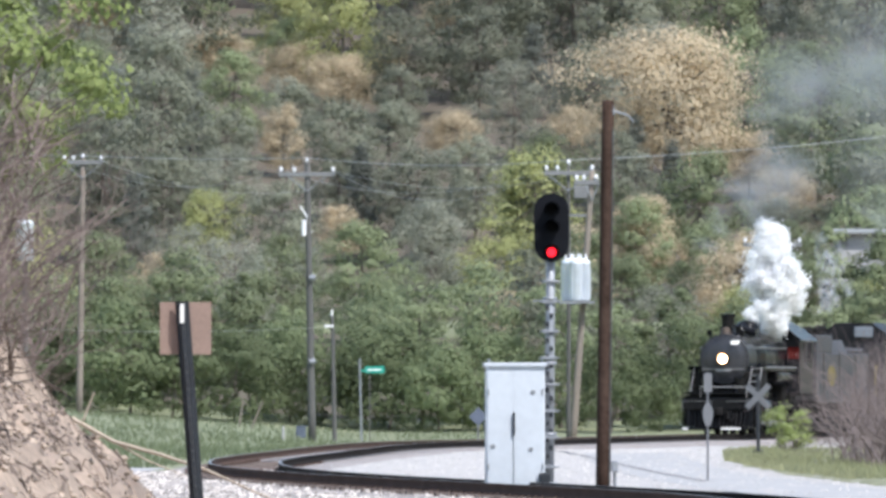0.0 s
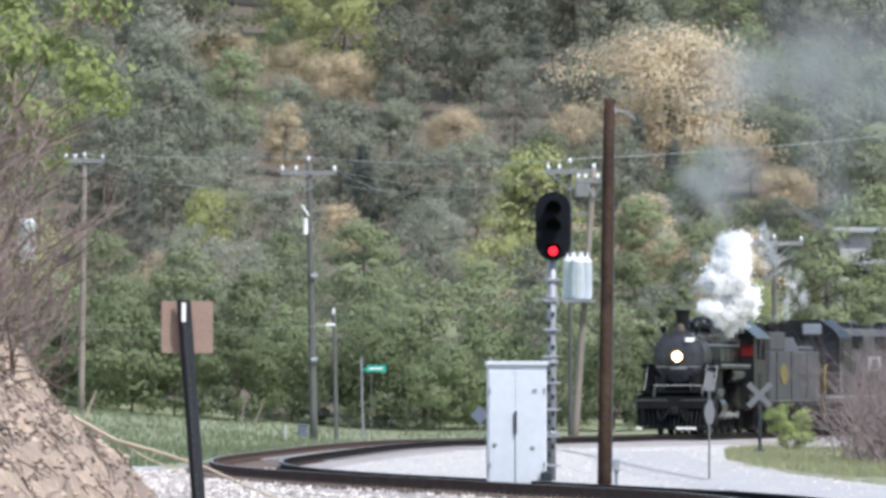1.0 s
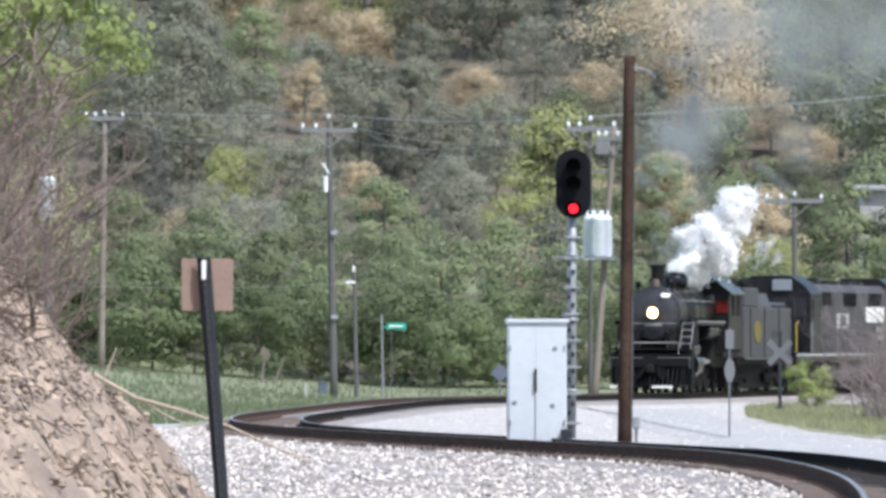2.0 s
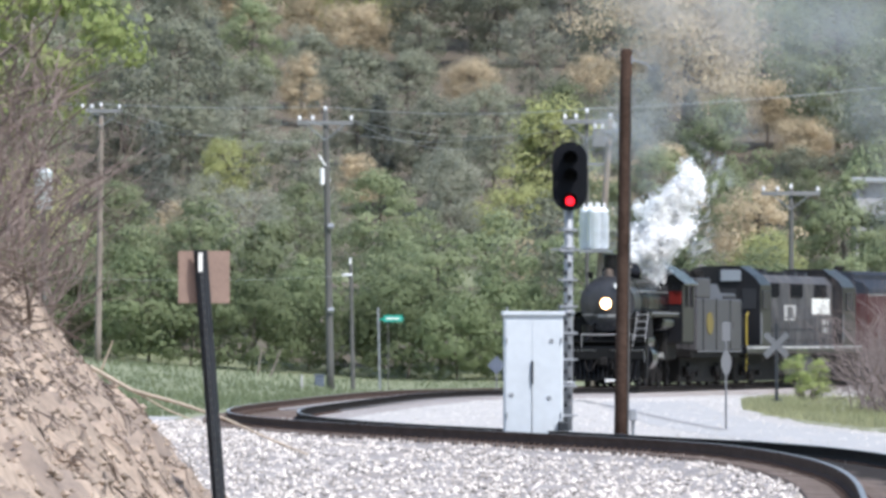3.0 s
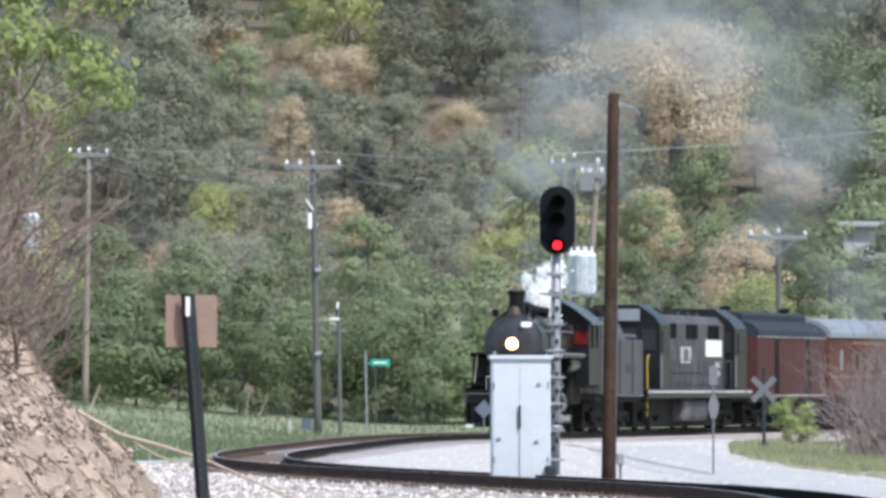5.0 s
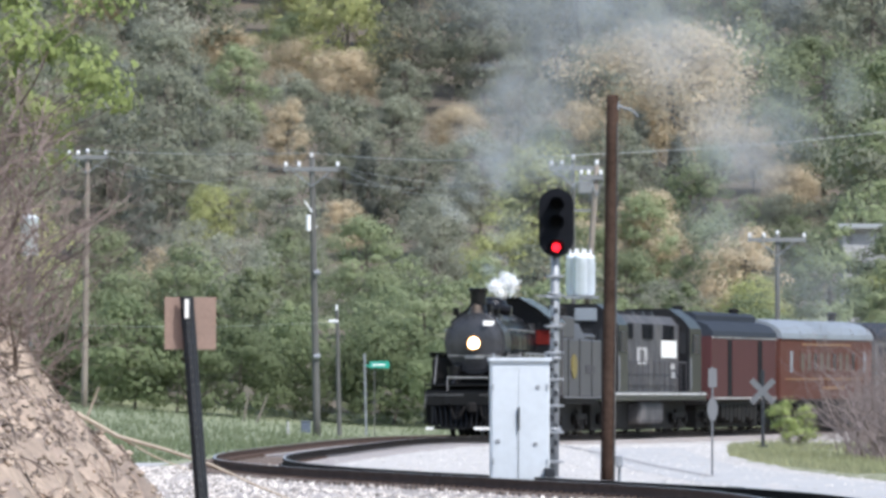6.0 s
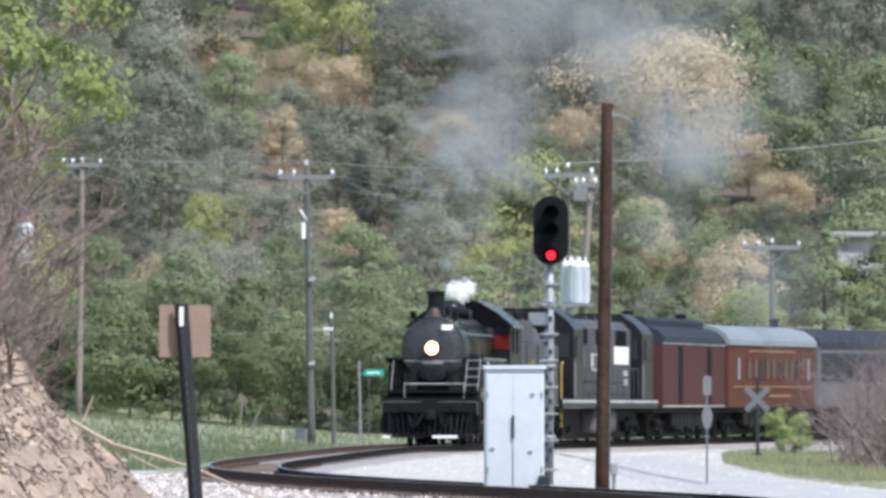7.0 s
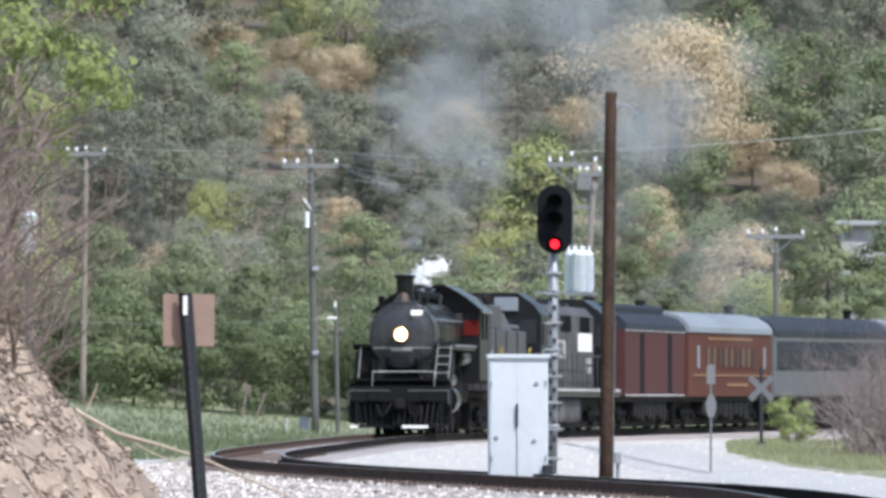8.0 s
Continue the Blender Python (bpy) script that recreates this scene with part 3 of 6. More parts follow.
def wheelset(parent, x, r, spokes=0, name="wheelset"):
    """Two wheels on an axle; turns about the y axis."""
    bm = B()
    for sgn in (-1, 1):
        m = pose(0, sgn * 0.70, 0, -90 * sgn, 0, 0)
        if spokes:
            lathe(bm, [(r - 0.09, -0.06), (r, -0.06), (r - 0.01, 0.06), (r - 0.09, 0.07), (r - 0.12, 0.0)], m, 28)
            lathe(bm, [(0.16, -0.07), (0.16, 0.09), (0.08, 0.1)], m, 14)
            for i in range(spokes):
                a = 2 * math.pi * i / spokes
                rod(bm, m @ Vector((0.12 * math.cos(a), 0.12 * math.sin(a), 0)), m @ Vector(((r - 0.1) * math.cos(a), (r - 0.1) * math.sin(a), 0)), 0.035, 0.028, 5)
        else:
            lathe(bm, [(0.1, -0.06), (r + 0.02, -0.065), (r, 0.06), (r - 0.07, 0.07), (r - 0.09, 0.02), (0.14, 0.0), (0.1, 0.1)], m, 22)
    rod(bm, (0, -0.8, 0), (0, 0.8, 0), 0.08, n=10)
    w = part(name, bm, UNDER, parent)
    w.location = (x, 0, r)
    SPINNERS.append((w, x, r))
    return w


def truck(parent, x, wheelbase=2.4, r=0.46):
    """A four-wheel truck with side frames and springs."""
    bm = B()
    for sgn in (-1, 1):
        y = sgn * 0.98
        box(bm, x - wheelbase / 2 - 0.35, x + wheelbase / 2 + 0.35, y - 0.06, y + 0.06, 0.50, 0.68, 0.02)
        for dx in (-wheelbase / 2, wheelbase / 2):
            box(bm, x + dx - 0.16, x + dx + 0.16, y - 0.1, y + 0.1, 0.32, 0.62, 0.03)
        for dx in (-0.25, 0, 0.25):
            rod(bm, (x + dx, y, 0.25), (x + dx, y, 0.52), 0.09, n=8)
        box(bm, x - 0.4, x + 0.4, y - 0.09, y + 0.09, 0.18, 0.26, 0.02)
    box(bm, x - 0.3, x + 0.3, -0.95, 0.95, 0.55, 0.8, 0.02)
    t = part("truck", bm, UNDER, parent)
    wheelset(t, x - wheelbase / 2, r)
    wheelset(t, x + wheelbase / 2, r)
    return t


def steam_locomotive():
    t = thing("steam_locomotive", Matrix(), "black steam locomotive with graphite smokebox, lit headlamp and red cab windows", "locomotive")
    X = pose(0, 0, 2.83, 0, 90, 0)  # boiler axis along x
    bm = B()
    lathe(bm, [(0.90, -3.2), (1.04, -2.6), (1.03, -1.0), (0.95, 1.6), (0.93, 3.5), (0.945, 3.52), (0.945, 3.6), (0.92, 3.62)], X, 40)
    for x in (-1.6, -0.4, 0.8, 2.0, 3.0):
        r = float(np.interp(x, [-1.0, 1.6, 3.5], [1.03, 0.95, 0.93])) + 0.012
        lathe(bm, [(r - 0.02, x - 0.04), (r, x - 0.035), (r, x + 0.035), (r - 0.02, x + 0.04)], X, 40)
    boiler = part("boiler", bm, LOCO, t, "black boiler with bands", True)
    bm = B()
    lathe(bm, [(0.92, 3.62), (0.92, 5.45), (0.94, 5.46), (0.94, 5.54), (0.90, 5.56), (0.88, 5.53)], X, 40)
    box_front = part("smokebox", bm, SMOKEBOX, t, "dull graphite-grey smokebox", True)
    bm = B()
    lathe(bm, [(0.88, 5.53), (0.86, 5.58), (0.62, 5.66), (0.3, 5.71), (0.05, 5.73)], X, 36)
    for i in range(20):
        a = 2 * math.pi * i / 20
        rod(bm, (5.53, 0.80 * math.cos(a), 2.83 + 0.80 * math.sin(a)), (5.64, 0.80 * math.cos(a), 2.83 + 0.80 * math.sin(a)), 0.03, n=6)
    part("smokebox_door", bm, SMOKEBOX, box_front)
    bm = B()
    lathe(bm, [(0.12, 5.62), (0.22, 5.68), (0.235, 6.0), (0.20, 6.02), (0.19, 5.9)], X, 20)
    lamp = part("headlamp", bm, LOCO, t, "round black headlamp housing")
    bm = B()
    lathe(bm, [(0.15, 5.93), (0.14, 5.985), (0.08, 6.01), (0.01, 6.015)], X, 20)
    part("lens", bm, HEADLAMP, lamp, "bright warm headlamp lens")
    # ring that glows to imitate the halo of the lens
    bm = B()
    lathe(bm, [(0.195, 5.925), (0.225, 6.0), (0.222, 6.01), (0.19, 5.94)], X, 20)
    part("halo_ring", bm, HALO, lamp, "glowing ring that stands in for the warm lamp halo")
    bm = B()
    lathe(bm, [(0.36, 3.66), (0.29, 3.85), (0.25, 4.0), (0.26, 4.42), (0.31, 4.44), (0.31, 4.52), (0.24, 4.53), (0.22, 4.3)], pose(4.7, 0, 0), 24)
    part("smokestack", bm, LOCO, t)
    # bell in its yoke
    bm = B()
    for sgn in (-1, 1):
        rod(bm, (5.25, sgn * 0.2, 3.68), (5.25, sgn * 0.2, 4.0), 0.025, n=6)
    rod(bm, (5.25, -0.22, 4.0), (5.25, 0.22, 4.0), 0.03, n=6)
    yoke = part("bell_yoke", bm, LOCO, t)
    bm = B()
    lathe(bm, [(0.25, 3.70), (0.22, 3.75), (0.17, 3.93), (0.12, 4.0), (0.02, 4.03)], pose(5.25, 0, 0), 16)
    part("bell", bm, BRASS, yoke, "small brass bell")
    for sgn in (-1, 1):
        bm = B()
        rod(bm, (5.2, sgn * 0.55, 3.55), (5.2, sgn * 0.62, 3.72), 0.03, n=6)
        box(bm, 5.12, 5.3, sgn * 0.62 - 0.09, sgn * 0.62 + 0.09, 3.7, 3.92, 0.02)
        m = part("marker_lamp", bm, LOCO, t)
        bm = B()
        rod(bm, (5.29, sgn * 0.62, 3.81), (5.32, sgn * 0.62, 3.81), 0.06, n=12)
        part("lens", bm, DARKLENS, m)
    # a small blank white board, turned sideways, above the headlamp
    for y, turn in ((0.42, 35),):
        bm = B()
        box(bm, 0, 0.03, -0.19, 0.19, -0.075, 0.075, 0.008)
        bmesh.ops.transform(bm, matrix=pose(5.66, y, 3.48 - abs(y) * 0.1, 0, 0, turn), verts=bm.verts[:])
        part("pale_board", bm, WHITEPAINT, t, "small white board on the smokebox front")
    for x, top, r in ((2.3, 4.15, 0.42), (0.4, 4.3, 0.44)):
        bm = B()
        lathe(bm, [(r * 1.35, 3.6), (r * 1.05, 3.76), (r, 3.9), (r, top - 0.22), (r * 0.82, top - 0.07), (r * 0.4, top), (0.03, top + 0.01)], pose(x, 0, 0), 24)
        part("dome", bm, LOCO, t, smooth=True)
    bm = B()
    for x, y in ((-1.4, 0.15), (-1.4, -0.15), (-1.8, 0.0)):
        lathe(bm, [(0.09, 3.75), (0.09, 3.95), (0.06, 4.0), (0.07, 4.15), (0.02, 4.17)], pose(x, y, 0), 10)
    part("safety_valve", bm, BRASS, t)
    for sgn in (-1, 1):
        bm = B()
        box(bm, -2.3, 5.2, min(sgn * 0.95, sgn * 1.42), max(sgn * 0.95, sgn * 1.42), 2.50, 2.56, 0.01)
        box(bm, -2.3, 5.2, min(sgn * 1.40, sgn * 1.43), max(sgn * 1.40, sgn * 1.43), 2.40, 2.56)
        for x in (-1.5, 0.2, 1.9, 3.6, 4.9):
            rod(bm, (x, sgn * 0.8, 2.2), (x, sgn * 1.38, 2.5), 0.03, n=6)
        rb = part("running_board", bm, LOCO, t)
        bm = B()
        box(bm, -2.3, 4.6, min(sgn * 1.431, sgn * 1.44), max(sgn * 1.431, sgn * 1.44), 2.50, 2.55)
        part("edge_stripe", bm, SILVER, rb, "pale edge line")
        bm = B()
        rod(bm, (-2.3, sgn * 1.03, 3.25), (5.3, sgn * 0.97, 3.25), 0.02, n=6)
        for x in (-1.8, 0, 1.8, 3.6, 5.0):
            rod(bm, (x, sgn * 0.9, 3.2), (x, sgn * 1.0, 3.25), 0.025, n=6)
        part("handrail", bm, STEEL, t, "bright steel handrail")
        bm = B()
        rod(bm, (-1.5, sgn * 1.15, 2.2), (1.6, sgn * 1.15, 2.2), 0.24, n=18)
        for x in (-1.2, 1.3):
            rod(bm, (x - 0.03, sgn * 1.15, 2.2), (x + 0.03, sgn * 1.15, 2.2), 0.26, n=18)
        part("air_reservoir", bm, LOCO, t)
        bm = B()
        rod(bm, (3.9, sgn * 1.13, 0.98), (5.15, sgn * 1.13, 0.98), 0.40, n=22)
        rod(bm, (5.15, sgn * 1.13, 0.98), (5.24, sgn * 1.13, 0.98), 0.34, n=22)
        rod(bm, (3.75, sgn * 1.15, 1.55), (5.3, sgn * 1.15, 1.55), 0.24, n=18)
        box(bm, 4.0, 5.05, min(sgn * 0.6, sgn * 1.25), max(sgn * 0.6, sgn * 1.25), 1.0, 1.65, 0.05)
        rod(bm, (4.5, sgn * 0.75, 1.6), (4.6, sgn * 0.8, 2.4), 0.16, n=12)
        part("cylinder", bm, LOCO, t)
        # ladder from the pilot deck to the running board, on the left-hand side of the engine only
        bm = B()
        if sgn < 0:
            rod(bm, (6.0, -1.2, 1.6), (5.2, -1.2, 2.5), 0.015, n=6)
        for y in (0.98, 1.36) if sgn > 0 else ():
            rod(bm, (6.05, sgn * y, 1.6), (5.15, sgn * y, 2.56), 0.018, n=6)
        for i in range(4 if sgn > 0 else 0):
            k = 0.15 + 0.25 * i
            rod(bm, (6.05 - 0.9 * k, sgn * 0.98, 1.6 + 0.96 * k), (6.05 - 0.9 * k, sgn * 1.36, 1.6 + 0.96 * k), 0.02, n=6)
        part("ladder" if sgn > 0 else "grab_rod", bm, STEEL, t, "light steel ladder" if sgn > 0 else "")
        bm = B()
        for y in (1.25, 1.45):
            rod(bm, (6.35, sgn * y, 0.35), (6.35, sgn * y, 1.75), 0.02, n=6)
        for z in (0.4, 0.75, 1.1):
            box(bm, 6.25, 6.45, min(sgn * 1.25, sgn * 1.45), max(sgn * 1.25, sgn * 1.45), z, z + 0.03)
        part("corner_step", bm, LOCO, t)
        bm = B()
        box(bm, 6.55, 6.95, min(sgn * 0.12, sgn * 1.35), max(sgn * 0.12, sgn * 1.35), 0.20, 0.25)
        for y in (0.4, 1.2):
            rod(bm, (6.6, sgn * y, 0.25), (6.5, sgn * y, 0.95), 0.03, n=6)
        fb = part("footboard", bm, LOCO, t)
        bm = B()
        box(bm, 6.952, 6.965, *((0.12, 0.86) if sgn > 0 else (-1.35, -1.12)), 0.19, 0.27)
        part("edge_stripe", bm, WHITEPAINT, fb, "white painted edge")
    bm = B()
    box(bm, 5.2, 6.5, -1.4, 1.4, 1.52, 1.58, 0.01)
    for sgn in (-1, 1):
        rod(bm, (5.5, sgn * 0.4, 2.2), (6.4, sgn * 0.6, 1.56), 0.045, n=8)
    part("pilot_deck", bm, LOCO, t)
    bm = B()
    box(bm, 6.35, 6.55, -1.45, 1.45, 0.92, 1.36, 0.03)
    for sgn in (-1, 1):
        box(bm, 6.5, 6.62, sgn * 0.75 - 0.12, sgn * 0.75 + 0.12, 0.95, 1.2, 0.02)
    part("pilot_beam", bm, LOCO, t)
    bm = B()
    rod(bm, (6.5, -0.75, 1.78), (6.5, 1.0, 1.78), 0.014, n=6)
    for y in (-0.75, 1.0):
        rod(bm, (6.5, y, 1.36), (6.5, y, 1.78), 0.008, n=6)
    part("deck_handrail", bm, PALEPAINT, t, "light steel handrail across the pilot")
    pilot = B()
    box(pilot, 6.5, 6.68, -1.1, 1.1, 0.24, 0.30)
    pilot = part("cowcatcher", pilot, LOCO, t)
    for i in range(15):
        bm = B()
        y = -1.15 + 2.3 * i / 14
        rod(bm, (6.42, y, 0.95), (6.75 - 0.12 * abs(y), y * 0.92, 0.27), 0.035, n=5)
        part("bar", bm, LOCO, pilot)
    bm = B()
    box(bm, 6.5, 7.0, -0.12, 0.12, 0.75, 0.98, 0.04)
    box(bm, 6.9, 7.12, -0.05, 0.2, 0.72, 1.02, 0.05)
    rod(bm, (6.7, 0.3, 0.95), (6.7, 0.35, 0.45), 0.03, n=6)
    part("coupler", bm, UNDER, t)
    for sgn in (-1, 1):
        bm = B()
        pts = [(6.56, sgn * 0.2, 0.9), (6.75, sgn * 0.35, 0.6), (6.7, sgn * 0.5, 0.5), (6.58, sgn * 0.62, 0.85)]
        for a, b in zip(pts, pts[1:]):
            rod(bm, a, b, 0.03, n=6)
        part("air_hose", bm, UNDER, t)
        bm = B()
        rod(bm, (6.57, sgn * 0.25, 1.25), (6.57, sgn * 1.4, 1.25), 0.008, n=6)
        rod(bm, (6.57, sgn * 1.4, 1.25), (6.62, sgn * 1.42, 0.85), 0.008, n=6)
        part("uncoupling_lever", bm, STEEL, t)
        bm = B()
        for x in (4.9, 5.0):
            rod(bm, (x, sgn * 0.55, 3.3), (x, sgn * 1.2, 1.8), 0.05, n=8)
        part("steam_pipe", bm, LOCO, t)
    bm = B()
    box(bm, 5.68, 5.76, -0.3, 0.3, 2.36, 2.44, 0.01)
    rod(bm, (5.7, -0.82, 2.45), (5.7, 0.82, 2.45), 0.02, n=6)
    part("door_bar", bm, STEEL, box_front)
    # cab
    bm = B()
    prism(bm, [(1.54, 3.5), (1.08, 3.95), (0.48, 4.29), (-0.48, 4.29), (-1.08, 3.95), (-1.54, 3.5), (-0.95, 3.5), (0.95, 3.5)], -2.62, -2.56)
    cab = part("cab", bm, DIESEL, t, "black riveted cab")
    for sgn in (-1, 1):
        y0, y1 = sorted((sgn * 1.46, sgn * 1.52))
        f0, f1 = sorted((sgn * 0.95, sgn * 1.52))
        for name, x0, x1, ya, yb, z0, z1 in (
                ("side_panel", -5.6, -2.62, y0, y1, 1.55, 2.75), ("window_post", -5.6, -5.25, y0, y1, 2.75, 3.6), ("window_post", -4.2, -3.9, y0, y1, 2.75, 3.6),
                ("window_post", -2.9, -2.62, y0, y1, 2.75, 3.6), ("front_panel", -2.62, -2.55, f0, f1, 1.55, 2.85), ("front_lintel", -2.62, -2.55, f0, f1, 3.58, 3.63)):
            bm = B()
            box(bm, x0, x1, ya, yb, z0, z1)
            part(name, bm, DIESEL, cab)
    for sgn in (-1, 1):
        y0, y1 = sorted((sgn * 1.0, sgn * 1.50))
        bm = B()
        box(bm, -2.60, -2.52, y0, y1, 2.85, 2.95)
        box(bm, -2.60, -2.52, y0, y1, 3.52, 3.6)
        box(bm, -2.60, -2.52, y0, y0 + 0.14, 2.95, 3.56)
        box(bm, -2.60, -2.52, y1 - 0.14, y1, 2.95, 3.56)
        box(bm, -4.0, -2.7, min(sgn * 1.40, sgn * 1.455), max(sgn * 1.40, sgn * 1.455), 1.6, 3.6)
        w = part("window_frame", bm, DIESEL, cab)
        bm = B()
        box(bm, -2.59, -2.515, y0 + 0.05, y1 - 0.01, 2.86, 3.30)
        box(bm, -2.59, -2.53, y1 - 0.13 if sgn > 0 else y0 + 0.02, y1 - 0.02 if sgn > 0 else y0 + 0.13, 3.26, 3.6)
        part("window_panel", bm, REDPAINT, cab, "red painted panel under the cab window")
        bm = B()
        box(bm, -2.58, -2.56, y0 + 0.14, y1 - 0.14, 3.27, 3.56)
        part("cab_glass", bm, GLASS, cab)
    bm = B()
    roof = [(1.64, 3.56), (1.1, 4.0), (0.5, 4.34), (-0.5, 4.34), (-1.1, 4.0), (-1.64, 3.56),
            (-1.60, 3.50), (-1.08, 3.92), (-0.46, 4.26), (0.46, 4.26), (1.08, 3.92), (1.60, 3.50)]
    prism(bm, roof, -6.1, -2.3)
    part("cab_roof", bm, LOCO, t)
    bm = B()
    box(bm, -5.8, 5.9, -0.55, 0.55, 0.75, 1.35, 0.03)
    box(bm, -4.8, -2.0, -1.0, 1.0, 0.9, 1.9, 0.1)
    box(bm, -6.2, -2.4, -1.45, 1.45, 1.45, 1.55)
    # solid fill closing the gaps between and ahead of the wheels
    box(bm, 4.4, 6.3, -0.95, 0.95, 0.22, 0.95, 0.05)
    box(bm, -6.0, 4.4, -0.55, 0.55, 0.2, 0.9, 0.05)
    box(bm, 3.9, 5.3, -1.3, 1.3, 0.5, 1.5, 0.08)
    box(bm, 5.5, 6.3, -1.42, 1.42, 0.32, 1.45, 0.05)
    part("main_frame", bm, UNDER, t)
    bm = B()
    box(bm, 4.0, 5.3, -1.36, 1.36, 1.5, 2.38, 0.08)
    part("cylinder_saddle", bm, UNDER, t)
    for y in (-0.62, 0.62):
        bm = B()
        rod(bm, (5.75, y, 1.6), (5.75, y, 2.05), 0.2, n=16)
        rod(bm, (5.75, y, 2.05), (5.75, y, 2.12), 0.23, n=16)
        rod(bm, (5.75, y, 1.72), (5.75, y, 1.78), 0.23, n=16)
        part("air_pump", bm, LOCO, t)
    # pale step plate whose colour imitates a bright highlight on the smokebox top
    bm = B()
    box(bm, 5.3, 5.5, 0.22, 0.62, 3.50, 3.55, 0.01)
    rod(bm, (5.4, 0.3, 3.4), (5.4, 0.35, 3.5), 0.02, n=6)
    part("highlight_step", bm, SILVER, t, "pale step put in for a bright highlight")
    bm = B()
    rod(bm, (4.0, 0.45, 3.92), (4.0, 0.95, 3.82), 0.16, n=12)
    rod(bm, (3.6, 0.2, 3.8), (3.6, 0.2, 4.05), 0.12, n=10)
    part("generator", bm, LOCO, t)
    bm = B()
    for z, y in ((3.55, 0.72), (3.45, 0.80)):
        rod(bm, (-2.4, y, z), (5.0, y - 0.05, z), 0.025, n=6)
    part("pipe", bm, LOCO, t)
    for x in (3.0, 1.3, -0.4, -2.1):
        wheelset(t, x, 0.80, 14, "driving_wheelset")
    wheelset(t, 5.35, 0.42, 10, "pilot_wheelset")
    wheelset(t, -4.3, 0.54, 10, "trailing_wheelset")
    rods = []
    for sgn in (-1, 1):
        bm = B()
        box(bm, -2.25, 3.15, -0.03, 0.03, -0.07, 0.07, 0.01)
        for x in (3.0, 1.3, -0.4, -2.1):
            rod(bm, (x, -0.06, 0), (x, 0.06, 0), 0.13, n=14)
        r = part("side_rod", bm, STEEL, t, "bright steel side rod")
        rods.append((r, sgn, "side"))
        bm = B()
        box(bm, 0.0, 2.5, -0.03, 0.03, -0.08, 0.08, 0.01)
        rod(bm, (0, -0.06, 0), (0, 0.06, 0), 0.15, n=14)
        rod(bm, (2.5, -0.06, 0), (2.5, 0.06, 0), 0.11, n=14)
        r = part("main_rod", bm, STEEL, t, "bright steel main rod")
        rods.append((r, sgn, "main"))
    MOVERS.append((t, vehicle_rows(6.0, 3.5, 3.5, TIMES)))
    return t, rods


LOCOMOTIVE, RODS = steam_locomotive()


def tender():
    t = thing("tender", Matrix(), "grey-black locomotive tender with gold emblem and white sill line", "tender")
    bm = B()
    box(bm, -5.6, 5.6, -1.48, 1.48, 1.22, 3.1, 0.06)
    box(bm, 2.2, 5.5, -1.46, 1.46, 3.1, 3.80, 0.05)
    prism(bm, [(-1.44, 3.1), (1.44, 3.1), (1.2, 3.62), (-1.2, 3.62)], -1.2, 2.2)
    box(bm, -5.5, -1.2, -1.30, 1.30, 3.1, 3.3, 0.1)
    body = part("tank", bm, TENDER, t, "dull grey-black riveted tank")
    for x in (-2.6, 0.9, 4.2):
        for y in (-1.49, 1.49):
            bm = B()
            box(bm, x - 0.05, x + 0.05, y - 0.01, y + 0.01, 1.25, 3.08)
            part("seam_strip", bm, UNDER, body)
    bm = B()
    for i in range(60):
        ball(bm, (random.uniform(1.3, 5.1), random.uniform(-1.1, 1.1), 3.75 + random.uniform(-0.05, 0.25)), random.uniform(0.12, 0.25), sub=1)
    tagged(part("coal", bm, UNDER, t), "heaped black coal", kind="stuff")
    for y in (-1.5, 1.5):
        bm = B()
        box(bm, -5.6, 5.6, y - 0.012, y + 0.012, 1.19, 1.225)
        part("sill_stripe", bm, SILVER, t, "thin white line along the sill")
        bm = B()
        rod(bm, (0, y - 0.012, 0), (0, y + 0.012, 0), 0.40, n=24)
        bm.transform(pose(2.6, 0, 2.2) @ Matrix.Diagonal((2.0, 1, 1, 1)))
        part("emblem", bm, EMBLEM, t, "round dull yellow emblem")
        for k in range(5):
            bm = B()
            box(bm, -3.4 + 0.55 * k, -3.05 + 0.55 * k, y - 0.01, y + 0.01, 2.0, 2.25)
            part("lettering", bm, DGREY, t, "faint grey lettering, too small to read")
    bm = B()
    box(bm, -5.9, 5.9, -1.3, 1.3, 0.98, 1.2, 0.02)
    rod(bm, (5.85, -1.2, 1.3), (5.85, -1.2, 3.3), 0.025, n=6)
    rod(bm, (5.85, 1.2, 1.3), (5.85, 1.2, 3.3), 0.025, n=6)
    part("underframe", bm, UNDER, t)
    # solid dark block standing in for the shade under the tender
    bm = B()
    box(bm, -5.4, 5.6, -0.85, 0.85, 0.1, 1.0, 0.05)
    part("shade_block", bm, UNDER, t)
    truck(t, 3.6)
    truck(t, -3.6)
    MOVERS.append((t, vehicle_rows(18.4, 3.6, 3.6, TIMES)))


tender()


